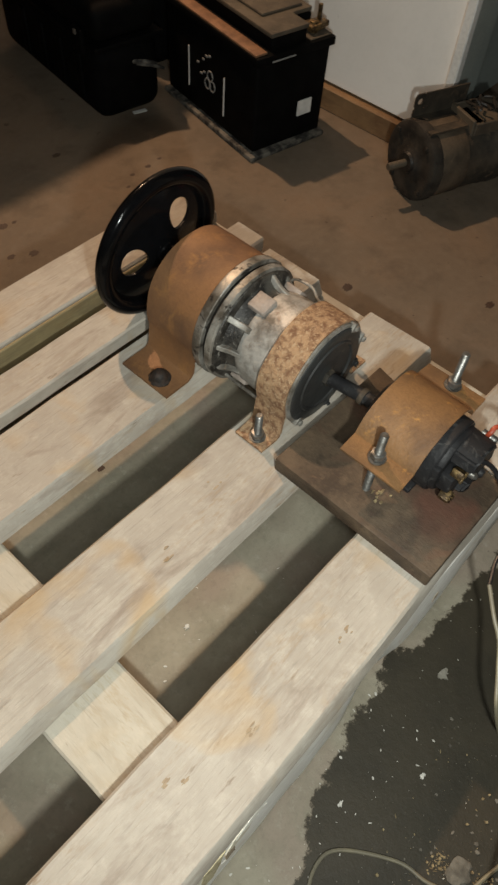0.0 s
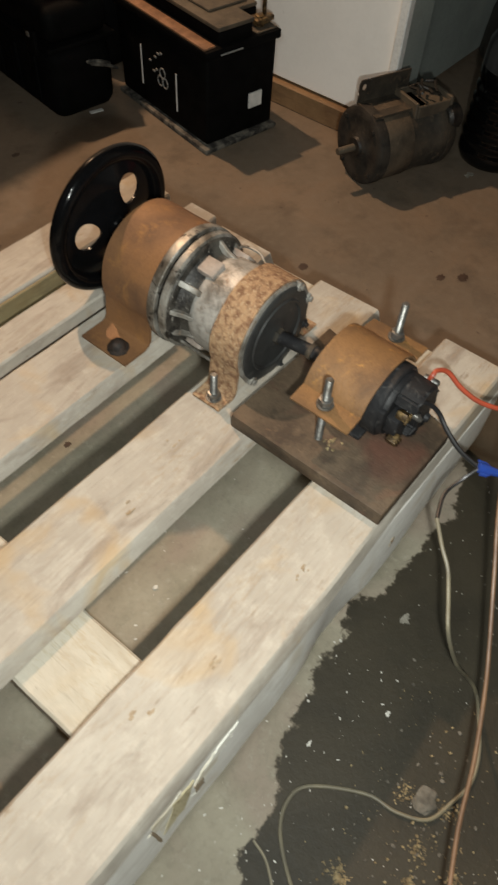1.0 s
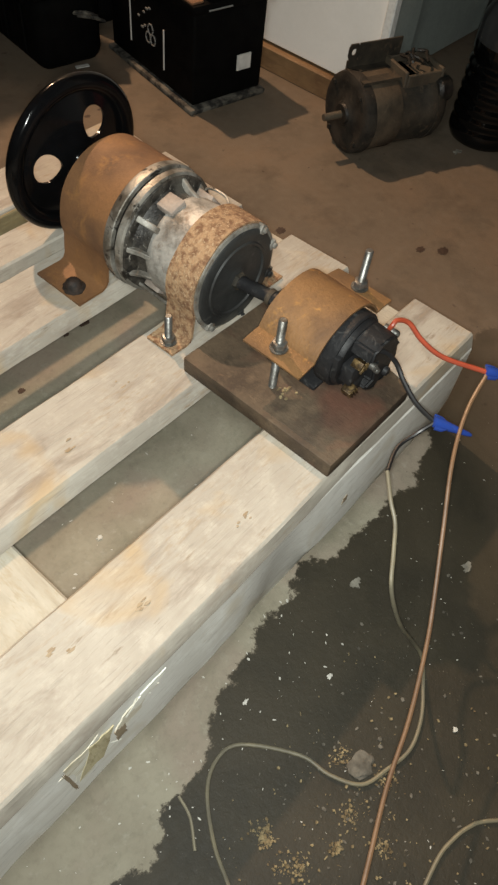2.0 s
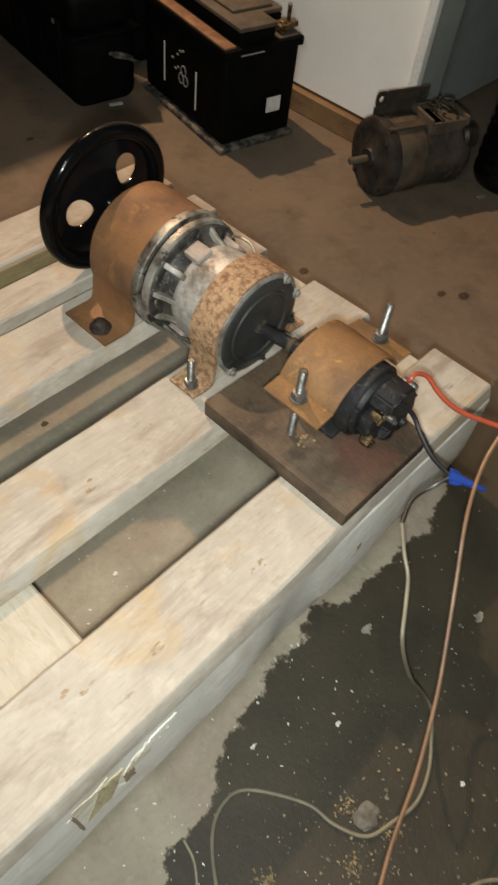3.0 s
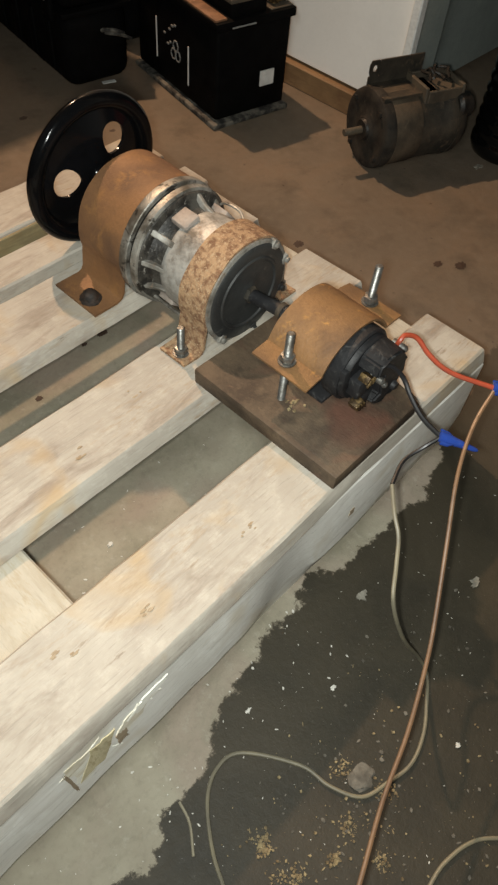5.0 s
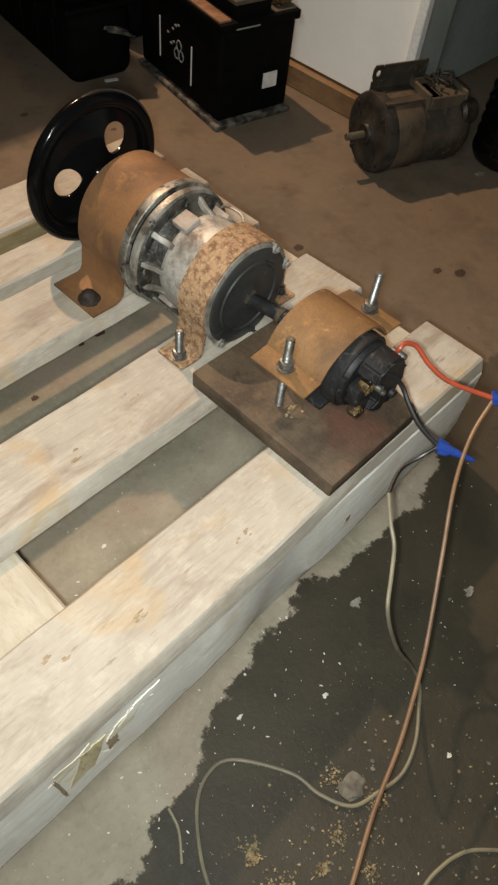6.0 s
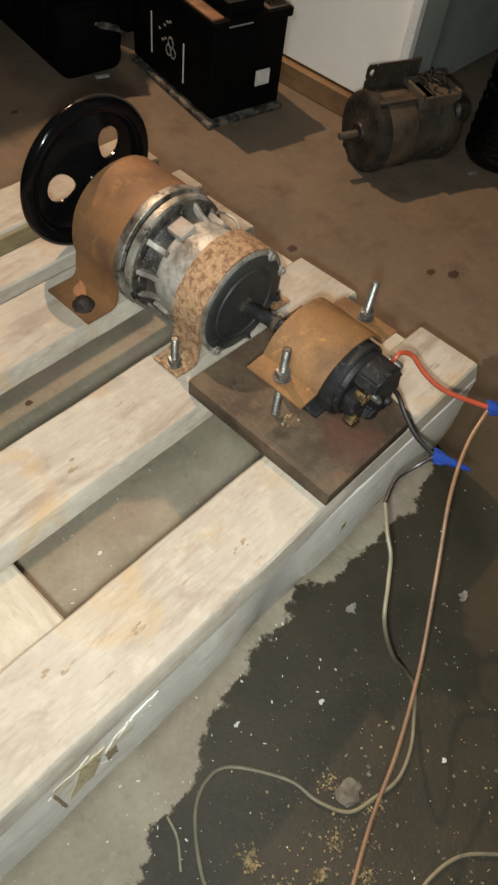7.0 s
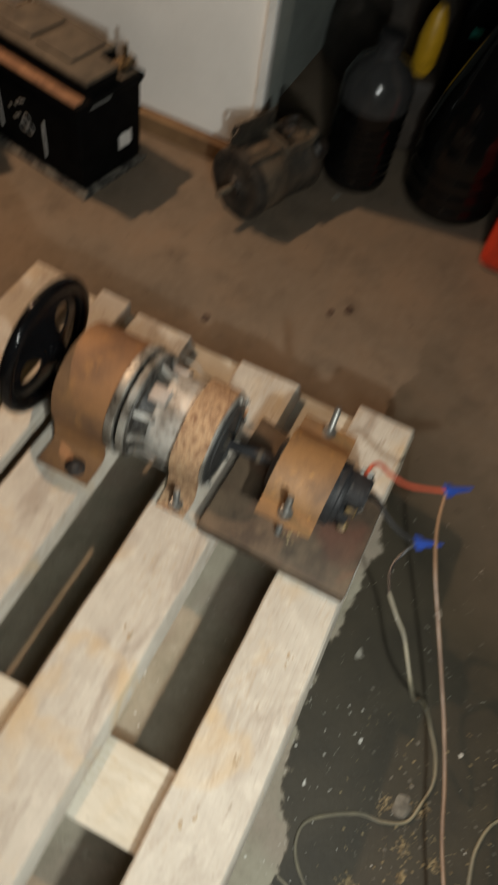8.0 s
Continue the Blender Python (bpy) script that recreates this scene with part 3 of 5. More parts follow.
            px, py = x + rng.uniform(-w, w) * 0.6, y + rng.uniform(-d, d) * 0.6
            prism(bm, ragged(px, py, rng.uniform(0.0012, 0.0042), rng.uniform(0.0006, 0.0016), q * 3.3 + x * 50, 12, 0.5), T - 0.002, T + 0.0004 + q * 0.00012)
            part("knot_chip", bm, M_KNOT, pallet, "brown chip of a broken knot")


build_pallet()

bm = new_bm()
prism(bm, [(0.258, -0.0885), (0.404, -0.0885), (0.449, 0.113), (0.258, 0.116)], T + 0.0006, T + 0.022, 0.002)
for v in bm.verts:
    v.co += noise.noise_vector(v.co * 25) * 0.0008
solid("plank", bm, M_PLANK, "dark oil-stained plank lying across the pallet slats", "plank")
P = T + 0.022  # top of the plank


# ---- fasteners ----
def hexagon(bm, x, y, z0, z1, flats, turn=0.0):
    r = flats / math.sqrt(3)
    outline = [(x + r * math.cos(radians(60 * k + turn)), y + r * math.sin(radians(60 * k + turn))) for k in range(6)]
    return prism(bm, outline, z0, z1, 0.0008)


def thread(bm, x, y, z0, z1, r, lean=(0, 0)):
    """A threaded rod along z."""
    pitch, rows = 0.0015, []
    n = int((z1 - z0) / pitch)
    for k in range(n):
        rows += [(z0 + k * pitch, r), (z0 + (k + 0.5) * pitch, r * 0.88)]
    rows += [(z1 - 0.001, r * 0.95), (z1, r * 0.75)]
    lathe(bm, rows, (x, y, 0), "z", 12)
    for v in bm.verts:
        v.co.x += lean[0] * (v.co.z - z0)
        v.co.y += lean[1] * (v.co.z - z0)
    return bm


def stud(parent, x, y, z0, z1, nut_at, turn=0.0, r=0.0046, lean=(0, 0)):
    bm = new_bm()
    thread(bm, x, y, z0, z1, r, lean)
    rod = part("stud", bm, M_ZINC, parent, "zinc-plated threaded stud")
    for z in nut_at:
        cx, cy = x + lean[0] * (z - z0), y + lean[1] * (z - z0)
        bm = new_bm()
        hexagon(bm, cx, cy, z + 0.0016, z + 0.0095, 0.0142, turn)
        part("nut", bm, M_ZINC, rod)
        bm = new_bm()
        lathe(bm, [(z, 0.0055), (z, 0.0098), (z + 0.0015, 0.0098), (z + 0.0015, 0.0055)], (cx, cy, 0), "z", 20, closed=True)
        part("washer", bm, M_ZINC, rod)


# ---- the large machine: wheel, alternator body, clamps ----
AX, AZ = 0.362, 0.231
MZ = 0.240  # axis of the small motor


def omega(foot_in, foot_out, r, foot_z, bend=0.012):
    """The path of a clamp strap: foot, side, half round, side, foot; x and z from the axis."""
    left = [(-foot_out, foot_z), (-foot_in - bend, foot_z), (-foot_in - bend * 0.3, foot_z + bend * 0.3), (-foot_in + 0.001, foot_z + bend)]
    top = arc(0, 0, r, 196, -16, 40)
    return left + top + [(-x, z) for x, z in left[::-1]]


def build_alternator():
    m = thing("alternator", "rusty alternator clamped to the pallet with a black wheel", "alternator", (AX, 0, AZ))
    foot = T - AZ + 0.0005
    # back clamp and the casing in it
    bm = new_bm()
    sheet(bm, omega(0.073, 0.119, 0.0715, foot, 0.010), 0.0032, 0.272, 0.349, 8, 0.0008)
    strap = part("back_clamp", bm, M_RUST, m, "smooth brown rusty steel strap")
    bm = new_bm()
    lathe(bm, [(foot + 0.0034, 0.0140), (foot + 0.0048, 0.0138), (foot + 0.0062, 0.0105), (foot + 0.0120, 0.0088), (foot + 0.0150, 0.0060), (foot + 0.0158, 0.003)], (-0.104, 0.299, 0), "z", 24, 0.16)
    part("bolt_head", bm, M_BURR, strap, "dark greasy bolt head")
    bm = new_bm()
    lathe(bm, [(foot + 0.0034, 0.0140), (foot + 0.0048, 0.0138), (foot + 0.0062, 0.0105), (foot + 0.0120, 0.0088), (foot + 0.0150, 0.0060), (foot + 0.0158, 0.003)], (0.101, 0.300, 0), "z", 24, 0.08)
    part("bolt_head", bm, M_BURR, strap, "dark greasy bolt head")
    bm = new_bm()
    lathe(bm, [(0.276, 0.060), (0.276, 0.0705), (0.344, 0.0705), (0.3475, 0.067), (0.348, 0.03)], steps=56)
    part("casing", bm, M_RUST, m)
    # bright flange of two rings with a groove
    bm = new_bm()
    lathe(bm, [(0.2715, 0.06), (0.2715, 0.0765), (0.270, 0.0772), (0.2605, 0.0772), (0.2595, 0.0762), (0.2595, 0.0690), (0.2545, 0.0690), (0.2545, 0.0745), (0.2535, 0.0755), (0.246, 0.0750), (0.2445, 0.073), (0.243, 0.063), (0.243, 0.05)], steps=64)
    flange = part("flange", bm, M_RING, m, "bright worn flange ring with a groove")
    # a black ring darkens the bottom of the groove
    bm = new_bm()
    lathe(bm, [(0.2593, 0.0680), (0.2593, 0.0712), (0.2547, 0.0712), (0.2547, 0.0680)], steps=64, closed=True)
    part("groove_grease", bm, M_GROOVE, flange, "black ring set in the groove")
    for a in (-52, 8):
        bm = new_bm()
        box(bm, (-0.0040, 0.2612, 0.0760), (0.0030, 0.2672, 0.0774), 0.0006, 1, 0.0012)
        bmesh.ops.transform(bm, matrix=pose(0, 0, 0, 0, a, 0), verts=bm.verts)
        part("notch", bm, M_GRIME, flange, "dark greasy notch")
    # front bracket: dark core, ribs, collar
    # core is darker than the ribs, with paler specks
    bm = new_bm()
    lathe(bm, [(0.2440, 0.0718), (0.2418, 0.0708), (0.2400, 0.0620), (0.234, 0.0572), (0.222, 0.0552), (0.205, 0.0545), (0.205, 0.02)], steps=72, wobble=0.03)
    part("core", bm, M_POCKET, m, "dark mottled core between the ribs")
    bm = new_bm()
    lathe(bm, [(0.2235, 0.050), (0.2220, 0.0568), (0.216, 0.0590), (0.18, 0.0608), (0.178, 0.05)], steps=56, wobble=0.016)
    part("collar", bm, M_COLLAR, m, "pale scuffed aluminium collar")
    for k, a in enumerate((-46, -78, -108, -150, 20, 50, 90, 128, 168)):
        bm = new_bm()
        wide = (0.0036, 0.0030, 0.0026)[k % 3]
        low = [(0.2445, 0.050), (0.2445, 0.0700), (0.240, 0.0688), (0.227, 0.0622), (0.214, 0.0592), (0.214, 0.050)]
        sides = [[bm.verts.new((s * wide, y, r)) for y, r in low] for s in (-1, 1)]
        for i in range(len(low)):
            j = (i + 1) % len(low)
            bm.faces.new((sides[0][i], sides[0][j], sides[1][j], sides[1][i]))
        bm.faces.new(sides[0]), bm.faces.new(sides[1][::-1])
        bmesh.ops.recalc_face_normals(bm, faces=bm.faces)
        bmesh.ops.bevel(bm, geom=list(bm.edges), offset=0.0009, segments=1, affect="EDGES")
        bmesh.ops.transform(bm, matrix=pose(0, 0, 0, 0, a, 0), verts=bm.verts)
        part("rib", bm, M_ALU, m)
    for a in (-14, 52, 140, 220):
        bm = new_bm()
        box(bm, (-0.0115, 0.212, 0.052), (0.0115, 0.236, 0.0632), 0.0016, 2, 0.0008)
        bmesh.ops.transform(bm, matrix=pose(0, 0, 0, 0, a, 0), verts=bm.verts)
        part("lug", bm, M_LUG, m, "dusty pinkish cast lug")
    bm = new_bm()
    tube(bm, [(-0.050, 0.243, -0.045), (-0.051, 0.20, -0.044), (-0.052, 0.165, -0.043)], 0.0022, 8, 2)
    part("tie_rod", bm, M_RING, m, "thin steel tie rod")
    bm = new_bm()
    tube(bm, [(0.056, 0.243, 0.032), (0.062, 0.236, 0.038), (0.064, 0.214, 0.038), (0.058, 0.200, 0.034), (0.056, 0.185, 0.032)], 0.0018, 8, 5)
    part("wire_bail", bm, M_RING, m, "bent steel wire bail")
    # front clamp with flaking rust
    bm = new_bm()
    sheet(bm, omega(0.066, 0.098, 0.0645, foot, 0.008), 0.0035, 0.139, 0.180, 8, 0.0012)
    strap = part("front_clamp", bm, M_FLAKE, m, "strap flaking with tan and brown rust")
    bm = new_bm()
    lathe(bm, [(0.176, 0.05), (0.176, 0.0635), (0.1395, 0.0635), (0.139, 0.0655), (0.1365, 0.0655), (0.136, 0.064), (0.1355, 0.058)], steps=56)
    part("front_casing", bm, M_ALU, m)
    stud(strap, 0.276 - AX, 0.157, foot - 0.02, 0.216 - AZ, (foot + 0.0036,), 10)
    stud(strap, 0.448 - AX, 0.157, foot - 0.02, 0.212 - AZ, (foot + 0.0036,), 25)
    # end plate with ears, raised ring and hub
    bm = new_bm()
    lathe(bm, [(0.139, 0.0615), (0.1345, 0.0610), (0.133, 0.0585), (0.1335, 0.0470), (0.1318, 0.0455), (0.1318, 0.0430), (0.1338, 0.0415), (0.1345, 0.0170), (0.1335, 0.0120), (0.1325, 0.0095)], steps=56)
    part("end_plate", bm, M_ENDCAP, m, "dark round end plate")
    for a in (38, 74, 112, 168, 222):
        bm = new_bm()
        box(bm, (-0.0055, 0.132, 0.056), (0.0055, 0.143, 0.0675), 0.002, 2)
        lathe(bm, [(0.1315, 0.0036), (0.1295, 0.0036), (0.1288, 0.0025)], (0, 0, 0.0625), "y", 10)
        bmesh.ops.transform(bm, matrix=pose(0, 0, 0, 0, a, 0), verts=bm.verts)
        part("ear", bm, M_ALU if a in (38, 74, 222) else M_ENDCAP, m)
    bm = new_bm()
    tube(bm, [(0, 0.131, 0), (0, 0.120, 0.001), (0, 0.095, 0.005), (0, 0.074, 0.008), (0, 0.062, 0.009)], 0.0080, 20, 5)
    part("coupling_hose", bm, M_BLACK, m, "black rubber hose joining the shafts")
    bm = new_bm()
    lathe(bm, [(0.1335, 0.0105), (0.1300, 0.0108), (0.1275, 0.0100), (0.1270, 0.0075)], steps=6)
    part("shaft_nut", bm, M_FARSTEEL, m, "greasy nut on the shaft")
    bm = new_bm()
    lathe(bm, [(0.0865, 0.0088), (0.0865, 0.0098), (0.0805, 0.0098), (0.0805, 0.0088)], (0, 0, 0.0065), "y", 24, closed=True)
    part("hose_clamp", bm, M_FARSTEEL, m, "dull steel hose clamp")
    bm = new_bm()
    lathe(bm, [(0.3475, 0.008), (0.410, 0.008), (0.412, 0.006)], (-0.0085, 0, 0.034), steps=20)
    part("shaft", bm, M_RING, m)
    build_wheel(m)


def build_wheel(m):
    """A dished black wheel with a thick round rim and three holes in its web."""
    xc, yc, zc = -0.0085, 0.400, 0.034
    wheel = new("wheel")
    wheel.parent = m
    wheel.matrix_basis = pose(xc, yc, zc, 3, 0, 1.0)
    wheel["label"] = "glossy black enamelled wheel with round holes"

    def dish(r):
        t = min(max((r - 0.02) / 0.068, 0), 1)
        return -0.020 * (1 - t) ** 0.8 + 0.003

    bm = new_bm()
    count, r1, r2, rc, hole = 3, 0.0145, 0.0880, 0.0460, 0.0178
    span = math.pi * rc / count
    corners = [math.atan2(b, a) for a, b in ((r1 - rc, -span), (r1 - rc, span), (r2 - rc, -span), (r2 - rc, span))]
    ways = sorted({round(w, 5) for w in [2 * math.pi * k / 40 - math.pi for k in range(40)] + corners})
    for s in range(count):
        turn = 2 * math.pi * s / count + radians(54)
        layers = []
        for ring in range(6):
            f = ring / 5
            row = []
            for w in ways:
                cr, cs = math.cos(w), math.sin(w)
                reach = min(((r2 - rc) if cr > 0 else (r1 - rc)) / cr if abs(cr) > 1e-6 else 9, span / abs(cs) if abs(cs) > 1e-6 else 9)
                d = hole + (reach - hole) * f
                r, th = rc + d * cr, d * cs / rc + turn
                row.append([bm.verts.new((r * math.cos(th), dish(r) + off, r * math.sin(th))) for off in (-0.0016, 0.0016)])
            layers.append(row)
        n = len(ways)
        for a, b in zip(layers, layers[1:]):
            for k in range(n):
                for q in (0, 1):
                    bm.faces.new((a[k][q], a[(k + 1) % n][q], b[(k + 1) % n][q], b[k][q]))
        for k in range(n):
            bm.faces.new((layers[0][k][0], layers[0][(k + 1) % n][0], layers[0][(k + 1) % n][1], layers[0][k][1]))
    part("web", bm, M_GLOSS, wheel)
    bm = new_bm()
    rim = [(-0.003 + 0.0090 * math.sin(2 * math.pi * k / 20), 0.0870 + 0.0105 * math.cos(2 * math.pi * k / 20)) for k in range(20)]
    lathe(bm, rim, steps=80, closed=True)
    part("rim", bm, M_GLOSS, wheel)
    bm = new_bm()
    lathe(bm, [(-0.040, 0.008), (-0.040, 0.0115), (-0.026, 0.0125), (-0.022, 0.0160), (-0.014, 0.0165), (-0.008, 0.012)], steps=32)
    part("hub", bm, M_GLOSS, wheel)


build_alternator()


# ---- the small motor ----
def build_small_motor():
    m = thing("electric_motor", "small black electric motor under a rusty steel saddle", "motor", (AX, 0, MZ))
    wing = 0.009
    bm = new_bm()
    lathe(bm, [(0.066, 0.010), (0.064, 0.028), (0.058, 0.0375), (0.052, 0.0395), (-0.012, 0.0395)], steps=48)
    part("body", bm, M_BLACK, m)
    bm = new_bm()
    lathe(bm, [(0.072, 0.006), (0.050, 0.006)], steps=16)
    part("shaft", bm, M_RING, m)
    bm = new_bm()
    top, half = 0.0425, 0.054
    rise = top - wing
    r = (half * half + rise * rise) / (2 * rise)
    a = math.degrees(math.asin((top - r - wing) / -r))
    path = [(-0.080, wing - 0.002), (-0.068, wing - 0.001), (-0.058, wing - 0.0005)] + arc(0, top - r, r, 180 - a, a, 28) + [(0.058, wing), (0.066, wing - 0.0005), (0.083, wing - 0.003)]
    sheet(bm, path, 0.0026, -0.018, 0.056, 8, 0.0009)
    saddle = part("saddle", bm, M_SADDLE, m, "rusty bent steel saddle plate")
    stud(saddle, 0.297 - AX, 0.021, P - MZ - 0.01, 0.291 - MZ, (wing + 0.003,), 12)
    stud(saddle, 0.427 - AX, 0.016, T - MZ - 0.02, 0.300 - MZ, (wing + 0.003,), 30, lean=(0.06, 0.02))
    bm = new_bm()
    rng = random.Random(9)
    for q in range(9):
        px, py = -0.062 + rng.gauss(0, 0.0045), 0.004 + rng.gauss(0, 0.006)
        prism(bm, ragged(px, py, rng.uniform(0.001, 0.0045), rng.uniform(0.0007, 0.002), q * 2.7, 10, 0.7), P - MZ + 0.0001, P - MZ + 0.0006 + rng.uniform(0, 0.003))
    part("splinter", bm, M_CHIP, saddle, "yellow wood crumbs round the stud")
    # stepped black end housing
    bm = new_bm()
    lathe(bm, [(-0.010, 0.036), (-0.010, 0.0425), (-0.012, 0.0435), (-0.0275, 0.0435), (-0.0295, 0.0420), (-0.0295, 0.0395), (-0.034, 0.0385), (-0.0355, 0.037), (-0.0355, 0.0)], (0, 0, -0.002), steps=56)
    part("end_housing", bm, M_BLACK, m, "black plastic end housing")
    # the raised half shell, ragged below
    bm = new_bm()
    outline = [(x, z) for x, z in arc(0.002, -0.005, 0.0395, -88, 118, 28)] + [(-0.020, 0.016), (-0.006, 0.010), (-0.004, -0.012), (-0.001, -0.024), (-0.008, -0.034), (-0.004, -0.041)]
    front = [bm.verts.new((x * 0.95, -0.060 + 0.004 * noise.noise((x * 60, z * 60, 0)), z * 0.95)) for x, z in outline]
    back = [bm.verts.new((x, -0.030, z)) for x, z in outline]
    n = len(outline)
    bm.faces.new(front), bm.faces.new(back[::-1])
    for k in range(n):
        bm.faces.new((front[k], back[k], back[(k + 1) % n], front[(k + 1) % n]))
    bmesh.ops.recalc_face_normals(bm, faces=bm.faces)
    bmesh.ops.bevel(bm, geom=list(bm.edges), offset=0.0022, segments=2, affect="EDGES")
    part("brush_cover", bm, M_BLACK, m, "scuffed black brush cover")
    bm = new_bm()
    box(bm, (-0.031, -0.050, -0.018), (-0.006, -0.034, 0.006), 0.002, 2, 0.001)
    box(bm, (-0.018, -0.050, -0.038), (0.008, -0.034, -0.016), 0.002, 2, 0.001)
    box(bm, (-0.040, -0.036, -0.012), (-0.028, -0.024, 0.018), 0.003, 2, 0.001)
    part("brush_holder", bm, M_BLACK, m)
    for x, z, a in ((-0.019, 0.007, 35), (-0.026, -0.026, -20)):
        bm = new_bm()
        box(bm, (x - 0.0065, -0.0545, z - 0.0048), (x + 0.0065, -0.042, z + 0.0048), 0.0012, 2, 0.0006, pose(0, 0, 0, 0, a, 0))
        clip = part("brush_clip", bm, M_BRASS, m, "dull brass brush clip")
        for k in range(3):
            bm = new_bm()
            box(bm, (x - 0.005 + k * 0.0042, -0.0565, z - 0.005), (x - 0.003 + k * 0.0042, -0.0535, z + 0.005), 0.0006, 1, 0.0, pose(0, 0, 0, 0, a, 0))
            part("clip_leaf", bm, M_BRASS, clip)
    bm = new_bm()
    lathe(bm, [(-0.0635, 0.002), (-0.0615, 0.0042), (-0.048, 0.0045)], (-0.008, 0, 0.004), "y", 12)
    lathe(bm, [(-0.0635, 0.002), (-0.0615, 0.0036), (-0.048, 0.004)], (0.001, 0, -0.008), "y", 12)
    part("terminal_screw", bm, M_ZINC, m)
    bm = new_bm()
    lathe(bm, [(-0.064, 0.0045), (-0.061, 0.0058), (-0.050, 0.0058)], (0.024, 0, -0.026), "y", 12)
    part("screw_boss", bm, M_BLACK, m)
    bm = new_bm()
    lathe(bm, [(-0.058, 0.0025), (-0.056, 0.0042), (-0.040, 0.0042)], (0.034, 0, 0.018), "y", 12)
    part("terminal_post", bm, M_ZINC, m)
    # base lip resting on the plank
    bm = new_bm()
    box(bm, (-0.040, -0.016, P - MZ + 0.0002), (0.040, 0.052, P - MZ + 0.006), 0.002, 2)
    part("base_pad", bm, M_BLACK, m)


build_small_motor()


# ---- wires ----
def wire(name, points, radius, material, label):
    bm = new_bm()
    tube(bm, points, radius, 8, 6)
    return solid(name, bm, material, label, "wire", group="motor leads")


wire("wire", [(0.394, -0.046, 0.258), (0.394, -0.048, 0.266), (0.401, -0.049, 0.270), (0.412, -0.058, 0.265), (0.411, -0.078, 0.255), (0.413, -0.105, 0.249), (0.430, -0.147, 0.247)], 0.0027, M_RED, "red insulated wire arching over the pallet edge")
wire("wire", [(0.352, -0.050, 0.248), (0.355, -0.056, 0.262), (0.363, -0.064, 0.261), (0.368, -0.076, 0.251), (0.363, -0.092, 0.240), (0.357, -0.114, 0.230), (0.356, -0.140, 0.223)], 0.0026, M_BLKWIRE, "black insulated wire hanging off the motor")
wire("wire", [(0.355, -0.141, 0.226), (0.340, -0.132, 0.212), (0.317, -0.126, 0.205), (0.286, -0.135, 0.205)], 0.0021, M_BLKWIRE, "short dark end of the speaker wire")
wire("wire", [(0.286, -0.135, 0.205), (0.265, -0.156, 0.197), (0.253, -0.172, 0.188), (0.233, -0.187, 0.178), (0.208, -0.207, 0.160), (0.217, -0.230, 0.100), (0.244, -0.250, 0.035), (0.251, -0.267, 0.004), (0.227, -0.284, 0.003), (0.195, -0.302, 0.003), (0.161, -0.310, 0.003), (0.129, -0.303, 0.003), (0.100, -0.292, 0.003), (0.085, -0.262, 0.003), (0.079, -0.228, 0.003), (0.046, -0.177, 0.003), (0.018, -0.169, 0.003), (-0.010, -0.183, 0.003), (-0.038, -0.219, 0.003), (-0.060, -0.262, 0.003), (-0.10, -0.30, 0.003)], 0.0021, M_TAN, "pale speaker wire looping over the wet floor")
wire("wire", [(0.432, -0.149, 0.247), (0.385, -0.157, 0.232), (0.334, -0.177, 0.216), (0.283, -0.209, 0.186), (0.226, -0.245, 0.152), (0.191, -0.263, 0.140), (0.135, -0.286, 0.128), (0.078, -0.303, 0.122), (0.022, -0.324, 0.120), (-0.03, -0.345, 0.11)], 0.0021, M_COPPER, "copper coloured wire hanging over the wet floor")
wire("wire", [(0.05, -0.39, 0.003), (0.096, -0.385, 0.003), (0.118, -0.387, 0.003), (0.139, -0.393, 0.003), (0.158, -0.405, 0.003), (0.19, -0.44, 0.003)], 0.0021, M_TAN, "loose end of pale wire on the wet floor")


def wire_nut(at, toward):
    nut = thing("wire_nut", "blue winged wire connector twisted over the bare ends", "wire connector", group="wire connectors")
    d = (Vector(toward) - Vector(at)).normalized()
    nut.matrix_world = Matrix.Translation(at) @ d.to_track_quat("Z", "Y").to_matrix().to_4x4()
    bm = new_bm()
    lathe(bm, [(-0.002, 0.004), (-0.001, 0.0058), (0.004, 0.0062), (0.012, 0.0052), (0.024, 0.0038), (0.036, 0.0027), (0.040, 0.0018), (0.041, 0.001)], axis="z", steps=18)
    part("cone", bm, M_BLUE, nut)
    for s in (-1, 1):
        bm = new_bm()
        prism(bm, [(s * 0.005, 0.0), (s * 0.0098, -0.001), (s * 0.0090, 0.008), (s * 0.0045, 0.015)], -0.0016, 0.0016, 0.0007)
        bmesh.ops.transform(bm, matrix=pose(0, 0, 0, 90, 0, 0), verts=bm.verts)
        part("wing", bm, M_BLUE, nut)


wire_nut((0.355, -0.140, 0.225), (0.375, -0.174, 0.216))
wire_nut((0.431, -0.148, 0.247), (0.455, -0.180, 0.243))


